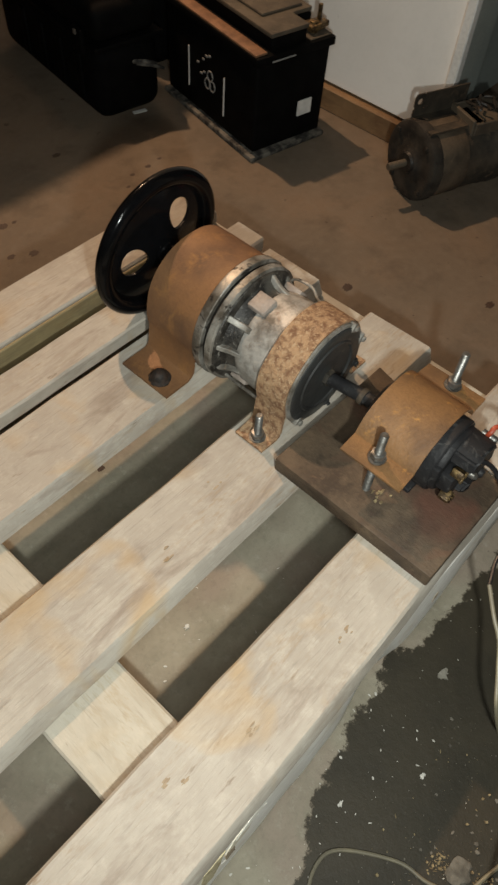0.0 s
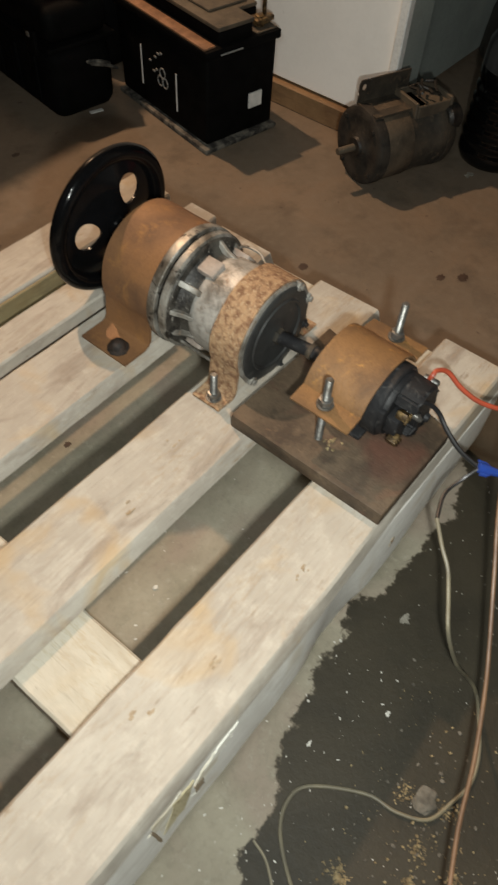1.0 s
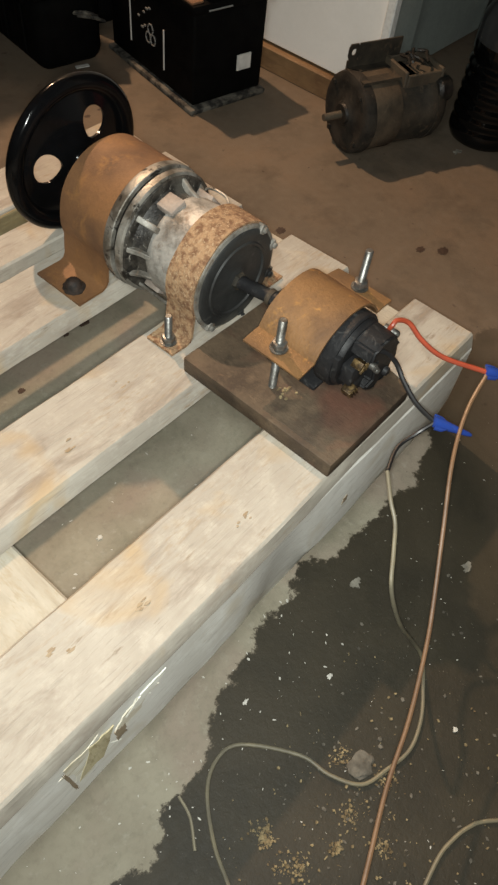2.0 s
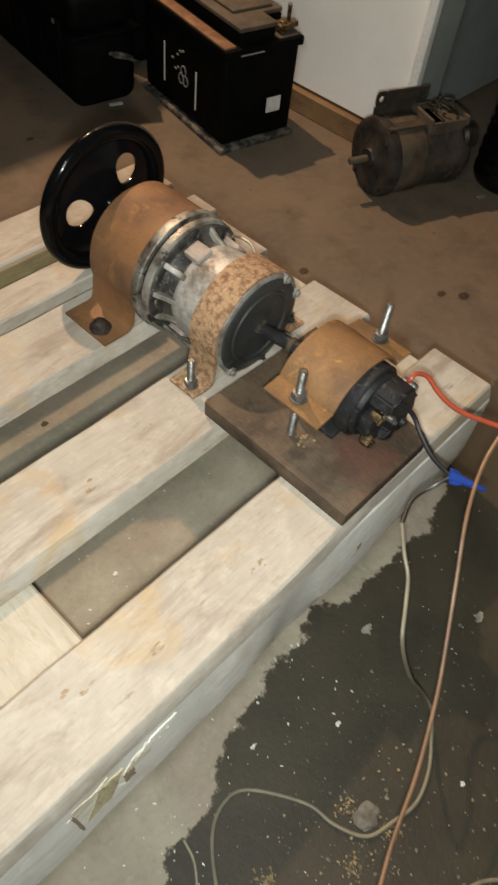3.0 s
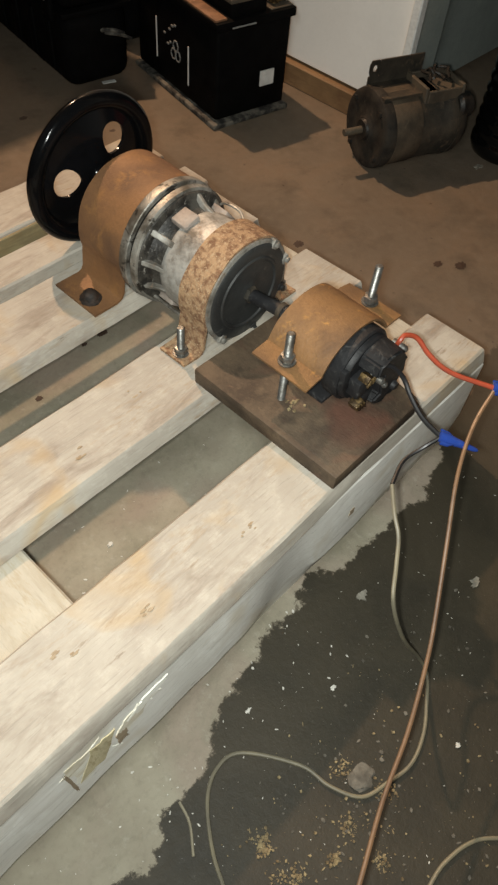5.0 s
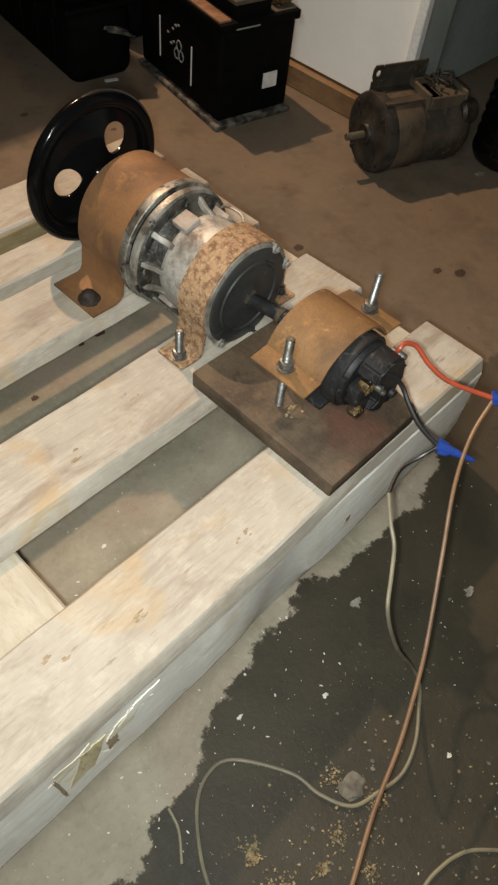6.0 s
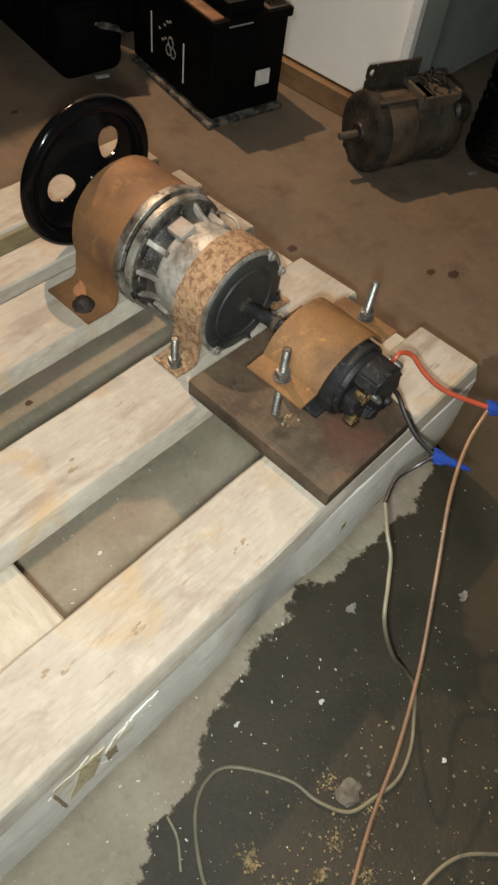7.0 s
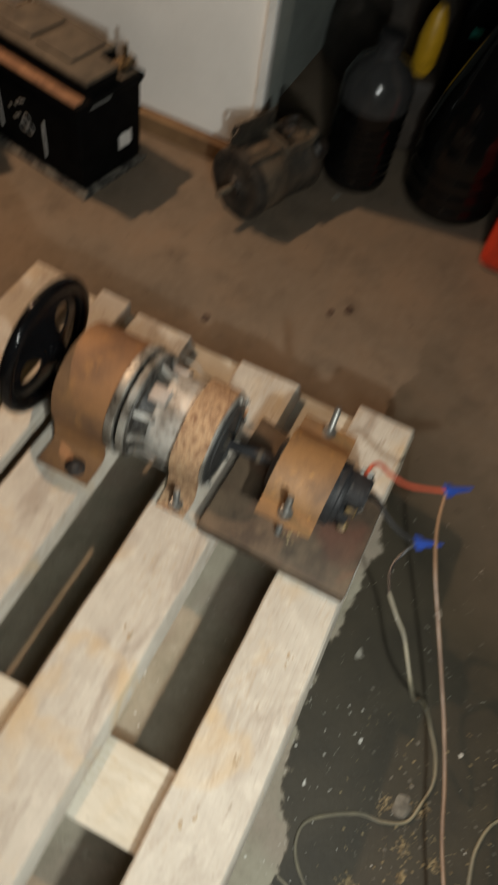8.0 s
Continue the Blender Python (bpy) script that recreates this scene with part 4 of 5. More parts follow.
# ---- battery ----
def build_battery():
    b = thing("battery", "large black lead battery with a dusty brown lid", "battery", (0.879, 0.699, 0.0), -11)
    W, L = 0.178, 0.308
    bm = new_bm()
    box(bm, (-0.006, -0.006, 0.0), (W + 0.006, L + 0.006, 0.011), 0.003, 2, 0.0025)
    part("bottom_lip", bm, M_CURB, b, "dusty grey lip round the bottom")
    bm = new_bm()
    box(bm, (0.002, 0.002, 0.014), (W - 0.002, L - 0.002, 0.186), 0.006, 3)
    for v in bm.verts:
        k = (v.co.z - 0.1) * 0.05
        v.co.x += (v.co.x - W / 2) * k
        v.co.y += (v.co.y - L / 2) * k
    part("box", bm, M_CASE, b)
    bm = new_bm()
    box(bm, (-0.004, -0.004, 0.184), (W + 0.004, L + 0.004, 0.201), 0.003, 2)
    part("rim", bm, M_CASE, b)
    bm = new_bm()
    box(bm, (-0.002, 0.004, 0.2005), (0.024, L - 0.004, 0.2055), 0.002, 2, 0.001)
    part("ledge", bm, M_LEDGE, b, "rusty dusty ledge along the lid")
    bm = new_bm()
    prism(bm, [(0.034, 0.006), (0.116, 0.006), (0.116, 0.052), (0.164, 0.052), (0.164, L - 0.052), (0.116, L - 0.052), (0.116, L - 0.006), (0.034, L - 0.006)], 0.200, 0.226, 0.003)
    lid = part("lid", bm, M_CASE, b)
    bm = new_bm()
    prism(bm, [(0.031, 0.004), (0.118, 0.004), (0.118, 0.054), (0.166, 0.054), (0.166, L - 0.054), (0.118, L - 0.054), (0.118, L - 0.004), (0.031, L - 0.004)], 0.2255, 0.234, 0.0025)
    part("lid_top", bm, M_LID, lid, "dusty brown lid top")
    for y in (0.11, 0.215):
        bm = new_bm()
        box(bm, (0.055, y - 0.045, 0.2335), (0.150, y + 0.045, 0.2395), 0.003, 2, 0.001)
        part("vent_cover", bm, M_LID, lid)
    bm = new_bm()
    box(bm, (0.126, 0.004, 0.2005), (W, 0.050, 0.2035), 0.001, 1)
    part("terminal_seat", bm, M_LID, b)
    for y in (0.028, L - 0.028):
        bm = new_bm()
        lathe(bm, [(0.203, 0.010), (0.222, 0.0085), (0.223, 0.006)], (0.15, y, 0), "z", 20)
        post = part("terminal", bm, M_BRASS, b, "brass battery terminal")
        bm = new_bm()
        box(bm, (0.133, y - 0.014, 0.208), (0.171, y + 0.013, 0.220), 0.003, 2, 0.003)
        box(bm, (0.168, y - 0.008, 0.209), (0.182, y + 0.008, 0.219), 0.002, 2, 0.002)
        tube(bm, [(0.164, y + 0.002, 0.204), (0.164, y + 0.002, 0.247)], 0.0042, 8, 1)
        part("clamp", bm, M_BRASS, post)
    # print on the long face
    for y, z0, z1 in ((0.100, 0.045, 0.122), (0.222, 0.054, 0.134)):
        bm = new_bm()
        box(bm, (-0.0015, y - 0.0013, z0), (0.0006, y + 0.0013, z1), 0.0003, 1)
        part("print_bar", bm, M_STICKER, b)
    bm = new_bm()
    for k in range(3):
        for j in range(6):
            a = radians(120 * k + 90)
            c = (math.cos(a) * 0.0095 + 0.148, math.sin(a) * 0.0115 + 0.092)
            e = radians(120 * k + 60 * j + 30)
            cy, cz = c[0] + math.cos(e) * 0.0085, c[1] + math.sin(e) * 0.0095
            box(bm, (-0.0013, cy - 0.0045, cz - 0.0009), (0.0008, cy + 0.0045, cz + 0.0009), 0.0, 1, 0.0, pose(0, 0, 0, math.degrees(e) + 90, 0, 0))
    part("print_symbol", bm, M_INK, b, "grey round recycling mark")
    bm = new_bm()
    for y, z, w in ((0.160, 0.138, 0.008), (0.171, 0.128, 0.006), (0.168, 0.104, 0.005), (0.178, 0.098, 0.007), (0.150, 0.142, 0.006), (0.19, 0.115, 0.006)):
        box(bm, (-0.0013, y - w / 2, z - 0.0016), (0.0008, y + w / 2, z + 0.0016))
    part("print_marks", bm, M_INK, b)
    bm = new_bm()
    box(bm, (0.108, -0.0012, 0.062), (0.142, 0.0022, 0.092), 0.0004, 1)
    part("sticker", bm, M_STICKER, b, "blank pale paper sticker")
    bm = new_bm()
    box(bm, (0.03, -0.0062, 0.188), (0.085, -0.0035, 0.191), 0.001, 1)
    part("handle_slot", bm, M_INK, b)


build_battery()


# ---- the motor on the floor ----
def build_floor_motor():
    m = thing("old_motor", "old greasy brown electric motor lying on the floor", "motor", (1.006, 0.424, 0.0740), -21)
    m.scale = (0.88, 0.88, 0.88)
    bm = new_bm()
    lathe(bm, [(-0.003, 0.018), (-0.003, 0.024), (0.002, 0.030), (0.004, 0.052), (0.002, 0.060), (0.001, 0.074), (0.005, 0.0815), (0.012, 0.0835), (0.026, 0.0835), (0.029, 0.0810)], axis="x", steps=48)
    part("front_bell", bm, M_BELL, m, "dark greasy end bell")
    # front of the shell is paler and browner than the rest
    bm = new_bm()
    lathe(bm, [(0.027, 0.0800), (0.030, 0.0812), (0.094, 0.0812), (0.097, 0.0795)], axis="x", steps=48)
    part("dusty_band", bm, M_BAND, m, "paler brown front of the shell")
    bm = new_bm()
    lathe(bm, [(0.095, 0.0785), (0.165, 0.0785), (0.168, 0.0805), (0.19, 0.0805)], axis="x", steps=48)
    part("shell", bm, M_FARSTEEL, m)
    bm = new_bm()
    lathe(bm, [(0.19, 0.0825), (0.205, 0.082), (0.215, 0.076), (0.222, 0.050), (0.232, 0.045), (0.234, 0.02)], axis="x", steps=48)
    part("rear_bell", bm, M_FARSTEEL, m)
    bm = new_bm()
    lathe(bm, [(-0.052, 0.0068), (-0.050, 0.0078), (0.0, 0.0078)], axis="x", steps=16)
    part("shaft", bm, M_LID, m, "rusty steel shaft")
    bm = new_bm()
    lathe(bm, [(-0.009, 0.009), (-0.009, 0.020), (-0.002, 0.023)], axis="x", steps=24)
    part("bearing_hub", bm, M_GRIME, m)
    for k in range(4):
        bm = new_bm()
        lathe(bm, [(-0.004, 0.004), (-0.003, 0.006), (0.002, 0.006)], (0, 0.068 * math.cos(radians(90 * k + 40)), 0.068 * math.sin(radians(90 * k + 40))), "x", 6)
        part("through_bolt", bm, M_GRIME, m)
    # mounting foot turned up, with a slotted flange
    bm = new_bm()
    y, z1, x0, x1 = 0.034, 0.126, 0.008, 0.142
    slot = [(x0 + 0.013 + 0.006 * math.cos(radians(30 * k)), 0.110 + 0.0070 * math.sin(radians(30 * k))) for k in range(12)]
    frame_pts = []
    for k in range(12):
        c, s = math.cos(radians(30 * k)), math.sin(radians(30 * k))
        reach = min((0.013 / abs(c)) if abs(c) > 1e-6 else 9, (0.016 / abs(s)) if abs(s) > 1e-6 else 9)
        frame_pts.append((x0 + 0.013 + reach * c, 0.110 + reach * s))
    rings = {}
    for q, dy in enumerate((-0.0016, 0.0016)):
        rings[q] = ([bm.verts.new((a, y + dy, b)) for a, b in slot], [bm.verts.new((a, y + dy, b)) for a, b in frame_pts])
        for k in range(12):
            bm.faces.new((rings[q][0][k], rings[q][0][(k + 1) % 12], rings[q][1][(k + 1) % 12], rings[q][1][k]))
    for k in range(12):
        for e in (0, 1):
            bm.faces.new((rings[0][e][k], rings[0][e][(k + 1) % 12], rings[1][e][(k + 1) % 12], rings[1][e][k]))
    box(bm, (x0 + 0.026, y - 0.0016, 0.094), (x1, y + 0.0016, z1), 0.0)
    box(bm, (x0, y - 0.0016, 0.076), (x1, y + 0.0016, 0.094), 0.0)
    box(bm, (x0, -0.036, 0.0745), (x1, y - 0.0016, 0.080), 0.0)
    part("mounting_foot", bm, M_FARSTEEL, m, "steel mounting foot with a slot")
    bm = new_bm()
    for lo, hi in (((0.104, -0.050, 0.060), (0.112, 0.030, 0.094)), ((0.200, -0.050, 0.060), (0.208, 0.030, 0.090)), ((0.112, 0.023, 0.062), (0.200, 0.030, 0.093)), ((0.112, -0.050, 0.050), (0.200, -0.043, 0.086))):
        box(bm, lo, hi, 0.002, 1, 0.002)
    box(bm, (0.112, -0.043, 0.062), (0.200, 0.023, 0.080), 0.002, 1)
    tray = part("terminal_box", bm, M_LID, m, "dusty tan open terminal box")
    for k in range(4):
        bm = new_bm()
        a = [(0.120 + 0.018 * k + 0.022 * noise.noise((k * 1.3, j * 0.9, 0.5)), -0.034 + 0.015 * j, 0.100 + 0.022 * abs(noise.noise((k * 2.3, j * 1.7, 2.0)))) for j in range(4)]
        tube(bm, a, 0.003, 6, 4)
        part("loose_lead", bm, M_GRIME, tray)
    bm = new_bm()
    lathe(bm, [(0.19, 0.02), (0.197, 0.026), (0.222, 0.026), (0.225, 0.02)], (0, -0.05, 0.045), "x", 20)
    part("capacitor_can", bm, M_GRIME, m)


build_floor_motor()


# ---- bottles, sack and cans by the doorway ----
def bottle(name, label, at, r, level, top, material, ribs, neck=True):
    b = thing(name, label, "bottle", at)
    bm = new_bm()
    rows = [(0.0, r * 0.80), (0.006, r * 0.93), (0.018, r)]
    z = 0.03
    step = (level - 0.05) / ribs
    for k in range(ribs):
        rows += [(z + step * q / 6, r * (1 - 0.026 * (1 - math.cos(math.pi * q / 3)))) for q in range(6)]
        z += step
    rows += [(level - 0.01, r), (level, r)]
    lathe(bm, rows, axis="z", steps=40)
    part("body", bm, material, b)
    bm = new_bm()
    wide = (0.98, 0.75, 0.36) if neck else (0.80, 0.56, 0.38)
    lathe(bm, [(level, r), (level + (top - level) * 0.35, r * wide[0]), (level + (top - level) * 0.65, r * wide[1]), (level + (top - level) * 0.85, r * wide[2]), (top, r * 0.3)], axis="z", steps=40)
    part("shoulder", bm, M_CLEAR if neck else material, b, "cloudy clear plastic shoulder" if neck else "")
    bm = new_bm()
    lathe(bm, [(top - 0.002, r * 0.36), (top + 0.022, r * 0.36), (top + 0.024, r * 0.30)], axis="z", steps=24)
    part("cap", bm, M_BLACK, b)


bottle("oil_bottle", "ribbed plastic bottle filled with black oil", (1.283, 0.252, 0), 0.074, 0.19, 0.30, M_OIL, 6)
bottle("black_jug", "tall glossy black plastic jug on the floor", (1.335, 0.040, 0), 0.104, 0.16, 0.42, M_OIL, 3, False)


def build_red_can():
    c = thing("fuel_can", "red plastic fuel can standing on the floor", "fuel can", (1.262, -0.152, 0), 0)
    bm = new_bm()
    box(bm, (-0.10, -0.07, 0.0), (0.10, 0.07, 0.20), 0.02, 4)
    part("body", bm, M_REDCAN, c)
    bm = new_bm()
    tube(bm, [(-0.07, 0, 0.195), (-0.05, 0, 0.24), (0.03, 0, 0.245), (0.06, 0, 0.195)], 0.012, 10, 5)
    part("handle", bm, M_REDCAN, c)
    bm = new_bm()
    lathe(bm, [(0.19, 0.024), (0.225, 0.024), (0.23, 0.018)], (0.078, 0, 0), "z", 20)
    part("cap", bm, M_BLACK, c)


build_red_can()


def build_sack():
    bm = new_bm()
    rows = [(0.0, 0.13), (0.02, 0.15), (0.10, 0.155), (0.20, 0.13), (0.27, 0.085), (0.32, 0.04), (0.35, 0.045), (0.38, 0.06)]
    lathe(bm, rows, axis="z", steps=48)
    for v in bm.verts:
        n = noise.noise_vector(Vector((v.co.x * 9, v.co.y * 9, v.co.z * 7)))
        v.co += Vector((n.x, n.y, n.z * 0.4)) * 0.045 * min(v.co.z * 8, 1)
        v.co += Vector((1.74, 0.36, 0))
    sack = thing("sack", "slumped dark brown plastic sack tied at the top", "sack")
    part("bag", bm, M_SACK, sack)
    bm = new_bm()
    lathe(bm, [(0.315, 0.040), (0.315, 0.056), (0.332, 0.056), (0.332, 0.040)], (1.74, 0.36, 0), "z", 24, 0.1, closed=True)
    part("tie", bm, M_STRAW, sack, "pale string tie")


build_sack()


def build_yellow_jug():
    j = thing("yellow_jug", "yellow plastic jug standing behind the bottles", "jug", (1.47, 0.208, 0), 20)
    bm = new_bm()
    box(bm, (-0.045, -0.036, 0.0), (0.045, 0.036, 0.172), 0.015, 3)
    part("body", bm, M_SACK, j)
    bm = new_bm()
    lathe(bm, [(0.170, 0.018), (0.19, 0.026), (0.25, 0.027), (0.29, 0.020), (0.31, 0.012)], axis="z", steps=24)
    part("funnel", bm, M_YELLOW, j, "yellow plastic funnel top")


build_yellow_jug()


def build_dark_box():
    d = thing("crate", "dark plastic crate with small teal print", "crate", (1.76, 0.06, 0), 8)
    bm = new_bm()
    box(bm, (-0.16, -0.13, 0.0), (0.16, 0.13, 0.40), 0.012, 3)
    part("body", bm, M_CASE, d)
    for y in (0.05, 0.085):
        bm = new_bm()
        box(bm, (-0.1625, y, 0.222), (-0.159, y + 0.022, 0.236), 0.0005, 1)
        part("print_bar", bm, M_TEAL, d)


build_dark_box()


# ---- black case beside the battery ----
def build_case():
    c = thing("tool_case", "black plastic tool case standing on the floor", "tool case", (0.740, 0.985, 0.0), -9)
    W, L = 0.15, 0.42
    bm = new_bm()
    box(bm, (0.0, 0.0, 0.006), (W, L, 0.150), 0.030, 5)
    part("base", bm, M_CASE, c)
    bm = new_bm()
    box(bm, (-0.004, -0.004, 0.148), (W + 0.004, L + 0.004, 0.158), 0.003, 2)
    part("seam", bm, M_CASE, c)
    bm = new_bm()
    box(bm, (0.002, 0.002, 0.157), (W - 0.002, L - 0.002, 0.225), 0.022, 4)
    part("lid", bm, M_CASE, c)
    for y in (0.035, 0.30):
        bm = new_bm()
        box(bm, (-0.010, y, 0.134), (0.001, y + 0.034, 0.180), 0.003, 2)
        latch = part("latch", bm, M_CASE, c)
        bm = new_bm()
        box(bm, (-0.013, y + 0.012, 0.168), (-0.009, y + 0.021, 0.177), 0.001, 1)
        part("latch_pin", bm, M_ZINC, latch, "bright metal latch pin")
    for k in range(4):
        bm = new_bm()
        box(bm, (-0.004, 0.06 + 0.075 * k, 0.03), (0.004, 0.085 + 0.075 * k, 0.125), 0.003, 2)
        part("rib", bm, M_CASE, c)


build_case()


def build_pliers():
    p = thing("pliers", "worn pliers with dull grip sleeves lying on the case", "pliers", (0.851, 0.955, 0.0), 0)
    for k, (a, b) in enumerate((((0.012, -0.004, 0.104), (-0.034, 0.026, 0.112)), ((0.026, -0.010, 0.092), (-0.030, 0.030, 0.106)))):
        bm = new_bm()
        mid = (Vector(a) + Vector(b)) / 2 + Vector((0, -0.012, 0.006))
        tube(bm, [b, mid, a], 0.0042, 8, 6, lambda t: 0.55 + 0.45 * math.sin(1.2 + t * 1.6))
        part("handle", bm, M_CURB, p, "dull grey grip sleeve")


def build_label_box():
    b = thing("carton", "small red and white printed carton on the case", "carton", (0.783, 1.025, 0.2255), -30)
    bm = new_bm()
    box(bm, (0.0, 0.0, 0.0), (0.10, 0.06, 0.035), 0.002, 1)
    part("body", bm, M_REDCAN, b)
    bm = new_bm()
    box(bm, (0.01, -0.0012, 0.008), (0.06, 0.002, 0.026), 0.0005, 1)
    part("print_bar", bm, M_STICKER, b)


build_label_box()
build_pliers()


def build_tool_bag():
    """A slumped dark bag between the case and the wall."""
    b = thing("tool_bag", "slumped black cloth tool bag against the wall", "bag", (0.955, 1.075, 0.0), -4)
    bm = new_bm()
    box(bm, (0.0, 0.0, 0.0), (0.165, 0.42, 0.235), 0.045, 4)
    bmesh.ops.subdivide_edges(bm, edges=list(bm.edges), cuts=1, use_grid_fill=True)
    for v in bm.verts:
        v.co += noise.noise_vector(v.co * 14) * 0.010 * min(v.co.z * 9, 1)
    part("body", bm, M_CASE, b)
    for x in (0.045, 0.120):
        bm = new_bm()
        tube(bm, [(x, 0.10, 0.225), (x - 0.01, 0.14, 0.270), (x - 0.012, 0.24, 0.275), (x, 0.29, 0.225)], 0.007, 8, 6)
        part("handle", bm, M_CURB, b, "dull grey carrying strap")


build_tool_bag()


# ---- litter on the floor ----
def litter(name, count, seed, area, size, material, label, category, thick=0.3, cluster=None, slim=(0.2, 0.55)):
    rng = random.Random(seed)
    bm = new_bm()
    for _ in range(count):
        if cluster and rng.random() < 0.75:
            cx, cy, s = rng.choice(cluster)
            x, y = rng.gauss(cx, s), rng.gauss(cy, s)
        else:
            x, y = rng.uniform(area[0], area[1]), rng.uniform(area[2], area[3])
        a = size[0] + (size[1] - size[0]) * rng.random() ** 2
        b = a * rng.uniform(*slim)
        turn = rng.uniform(0, math.pi)
        n = rng.choice((4, 5, 6))
        low, top = [], []
        h = b * thick
        for k in range(n):
            t = 2 * math.pi * k / n + rng.uniform(-0.3, 0.3)
            u, v = a * math.cos(t), b * math.sin(t)
            px, py = x + u * math.cos(turn) - v * math.sin(turn), y + u * math.sin(turn) + v * math.cos(turn)
            low.append(bm.verts.new((px, py, 0.0002)))
            top.append(bm.verts.new((px * 0.9 + x * 0.1, py * 0.9 + y * 0.1, 0.0002 + h * rng.uniform(0.6, 1.5))))
        bm.faces.new(top)
        for k in range(n):
            bm.faces.new((low[k], low[(k + 1) % n], top[(k + 1) % n], top[k]))
    me = bpy.data.meshes.new(name)
    bm.normal_update()
    bm.to_mesh(me)
    bm.free()
    me.materials.append(material)
    return tagged(new(name, me), label, category, kind="stuff")


WETAREA = (-0.15, 0.62, -0.60, -0.12)
CLUMPS = [(0.071, -0.301, 0.006), (0.003, -0.245, 0.005), (-0.002, -0.252, 0.004), (0.040, -0.306, 0.0035), (-0.008, -0.282, 0.008), (0.005, -0.290, 0.006), (0.070, -0.341, 0.005), (0.122, -0.308, 0.006), (0.108, -0.261, 0.006), (0.075, -0.31, 0.03)]
litter("wood_shavings", 130, 3, (-0.05, 0.25, -0.46, -0.2), (0.0008, 0.0036), M_CHIP, "pale wood shavings strewn on the wet floor", "shavings", 0.6, CLUMPS, (0.12, 0.3))
litter("sawdust", 900, 13, (-0.05, 0.25, -0.46, -0.2), (0.0003, 0.0022), M_CHIP, "pale sawdust crumbs clumped on the wet floor", "sawdust", 1.0, CLUMPS, (0.5, 1.0))
litter("grit", 320, 21, (0.02, 0.42, -0.50, -0.19), (0.0005, 0.0030), M_STONE, "muddy grey grit strewn on the wet floor", "grit", 0.4, None, (0.4, 0.9))
litter("paint_flecks", 330, 5, WETAREA, (0.0004, 0.0017), M_FLECK, "white paint flecks strewn on the floor", "flecks", 0.5)
litter("strip_flecks", 90, 17, (-0.30, 0.22, -0.20, -0.10), (0.0005, 0.0026), M_FLECK, "white paint flecks strewn on the bare strip", "flecks", 0.5, None, (0.3, 0.7))
litter("gap_flecks", 40, 8, (-0.05, 0.45, 0.01, 0.26), (0.0006, 0.0026), M_FLECK, "white paint flecks on the floor below the slats", "flecks", 0.5)
litter("oil_crumbs", 26, 11, (0.62, 1.1, -0.2, 1.0), (0.001, 0.004), M_SPOT, "dark oily crumbs on the brown floor", "crumbs", 0.15)


def lump(name, at, size, material, label, category, seed=0, squash=0.4):
    bm = new_bm()
    bmesh.ops.create_icosphere(bm, subdivisions=3, radius=1.0)
    for v in bm.verts:
        v.co *= 1 + (0.8 if squash < 0.1 else 0.35) * noise.noise(v.co * (2.4 if squash < 0.1 else 1.7) + Vector((seed, 0, 0)))
        v.co = Vector((v.co.x * size, v.co.y * size * 0.75, max(v.co.z, -0.6) * size * squash))
    low = min(v.co.z for v in bm.verts)
    for v in bm.verts:
        v.co += Vector(at) - Vector((0, 0, low))
    return solid(name, bm, material, label, category)


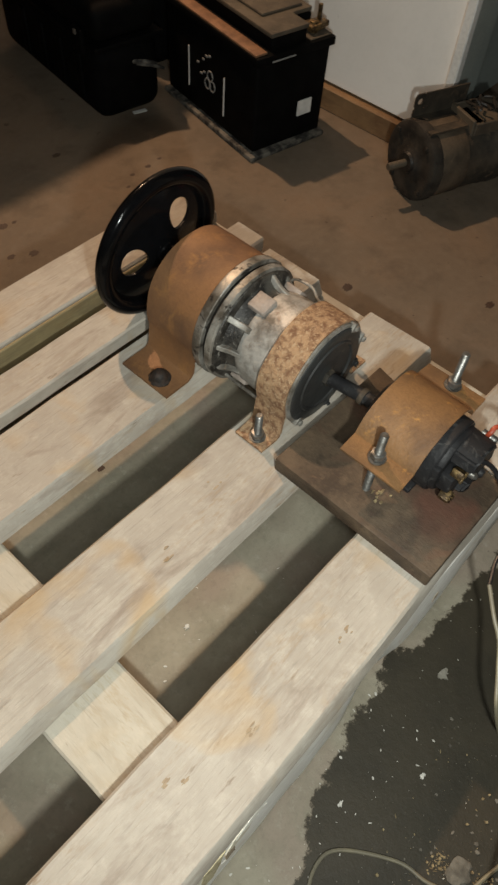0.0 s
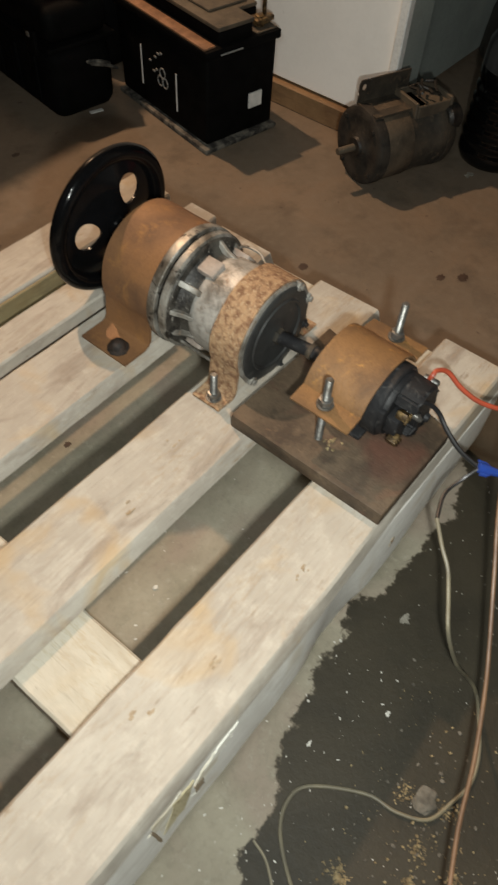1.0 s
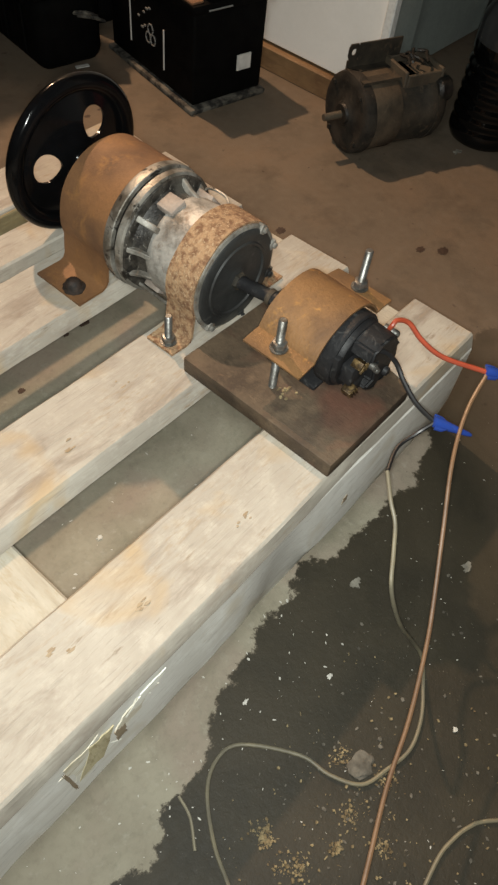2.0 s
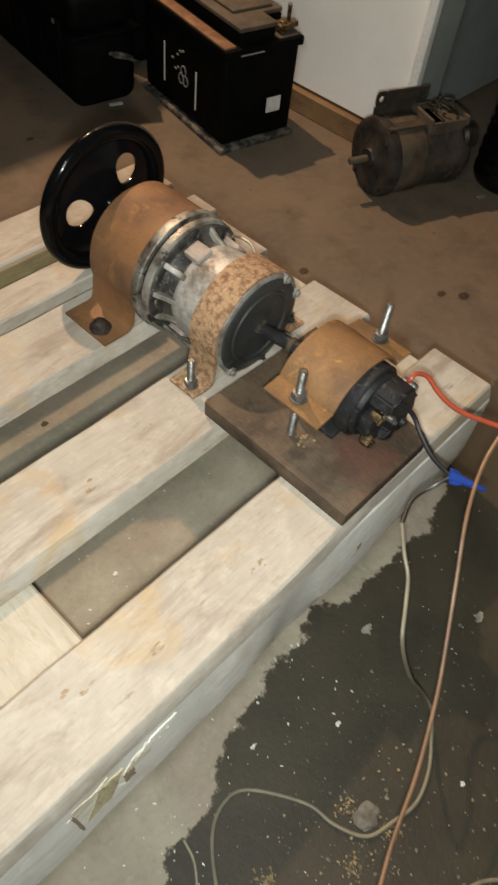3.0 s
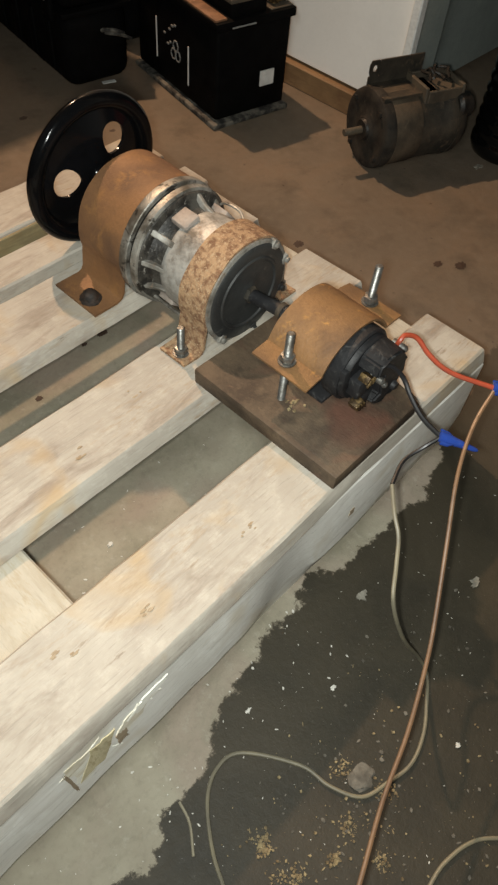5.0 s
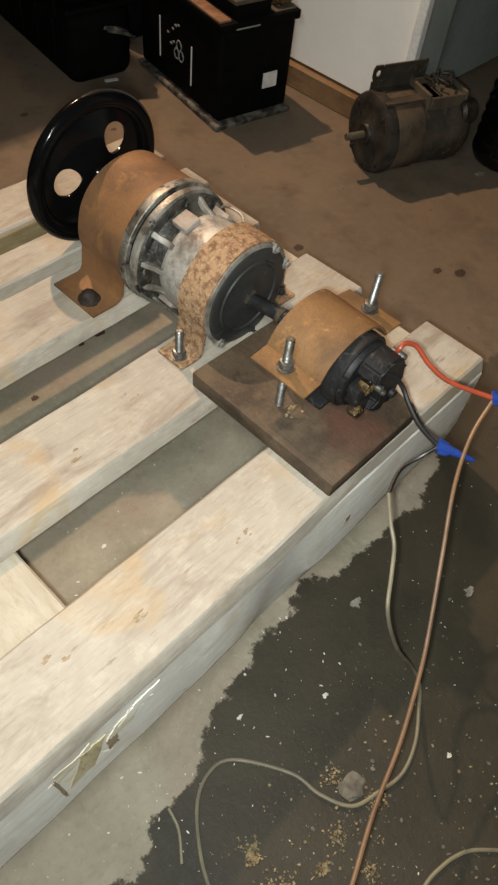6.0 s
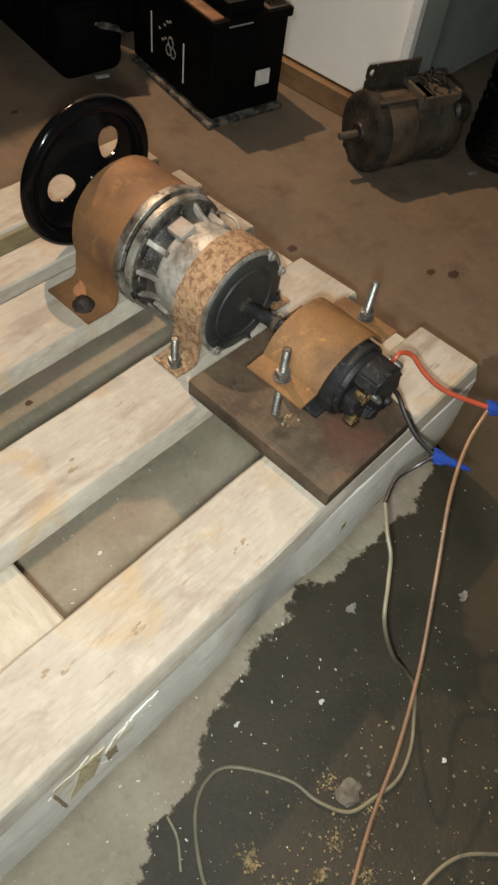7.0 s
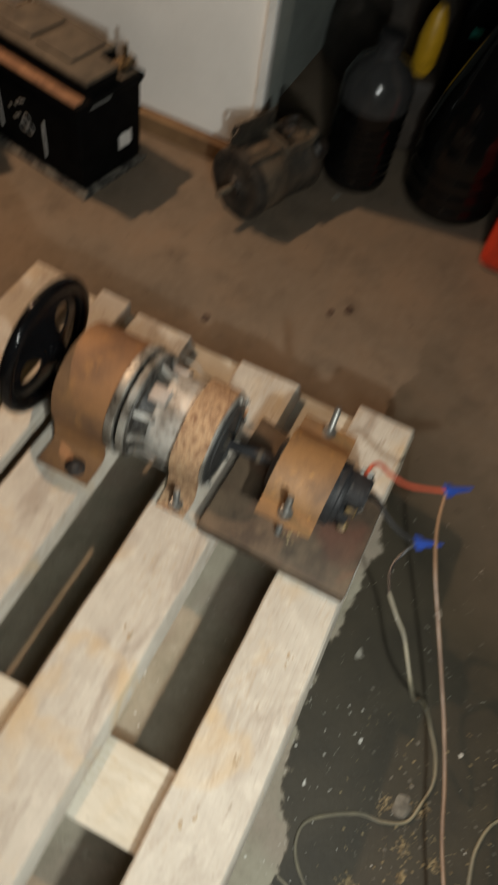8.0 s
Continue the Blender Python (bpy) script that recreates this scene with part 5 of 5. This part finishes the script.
lump("concrete_lump", (0.114, -0.281, 0.0), 0.015, M_STONE, "flat grey lump of concrete on the wet floor", "stone", 1, 0.2)
for k, (x, y, a, material, label) in enumerate((
    (0.275, -0.157, 0.0080, M_FLAT, "grey paint flake lying on the wet floor"),
    (0.388, -0.246, 0.0080, M_FLAT, "grey paint flake lying on the wet floor"),
    (0.212, -0.335, 0.0034, M_FLECK, "small white flake lying on the wet floor"),
    (0.165, -0.202, 0.0034, M_FLECK, "small white flake lying on the wet floor"),
    (0.081, -0.152, 0.0034, M_FLECK, "small white flake lying on the floor"),
    (1.190, 0.255, 0.0090, M_FLAT, "pale flake lying on the floor beside the bottles"),
    (0.580, -0.052, 0.0050, M_FLECK, "small white flake lying beside the pallet end"),
    (0.594, -0.070, 0.0040, M_FLECK, "small white flake lying beside the pallet end"),
    (0.573, -0.062, 0.0030, M_FLECK, "small white flake lying beside the pallet end"),
    (0.107, 0.104, 0.0038, M_FLECK, "small white flake on the floor below the slats"),
)):
    bm = new_bm()
    prism(bm, ragged(x, y, a, a * 0.6, k * 5.1, 18, 0.9), 0.0002, 0.0018)
    for v in bm.verts:
        v.co.z *= 1 + 0.7 * noise.noise(v.co * 260)
    solid("paint_flake", bm, material, label, "flake", smooth=False)
lump("mud_spot", (0.895, 0.105, 0.0), 0.010, M_SPOT, "flat dark spot of mud on the brown floor", "mud", 8, 0.06)
lump("mud_spot", (0.868, 0.135, 0.0), 0.008, M_SPOT, "flat dark spot of mud on the brown floor", "mud", 9, 0.06)
for k, (x, y, a) in enumerate(((0.403, 0.867, 0.01), (0.424, 0.864, 0.005), (0.397, 0.773, 0.01), (0.363, 0.791, 0.008), (0.674, 0.826, 0.006), (0.715, 0.826, 0.007), (0.643, 0.803, 0.005), (0.749, 0.830, 0.005), (0.609, 0.975, 0.009))):
    lump("mud_spot", (x, y, 0.0), a * 0.8, M_SPOT, "flat dark spot of mud on the brown floor", "mud", 11 + k, 0.06)
for k, (x, y, a) in enumerate(((0.332, 0.395, 0.008), (0.298, 0.393, 0.004), (0.185, 0.352, 0.005))):
    lump("mud_spot", (x, y, 0.0), a, M_SPOT, "flat dark crumb on the floor below the slats", "mud", 31 + k, 0.06)
lump("mud_spot", (0.725, 0.335, 0.0), 0.009, M_SPOT, "flat dark spot of mud on the brown floor", "mud", 10, 0.06)
bm = new_bm()
tube(bm, [(-0.030, -0.164, 0.0018), (-0.036, -0.185, 0.0018), (-0.053, -0.208, 0.0018)], 0.0015, 6, 5)
solid("straw", bm, M_STRAW, "thin grey straw lying on the wet floor", "straw")
bm = new_bm()
box(bm, (0.82, 0.975, 0.0004), (0.85, 0.985, 0.003), 0.0008, 1, 0.0, pose(0, 0, 0, 0, 0, -18))
solid("paper_scrap", bm, M_STICKER, "small white scrap of paper on the floor", "paper")
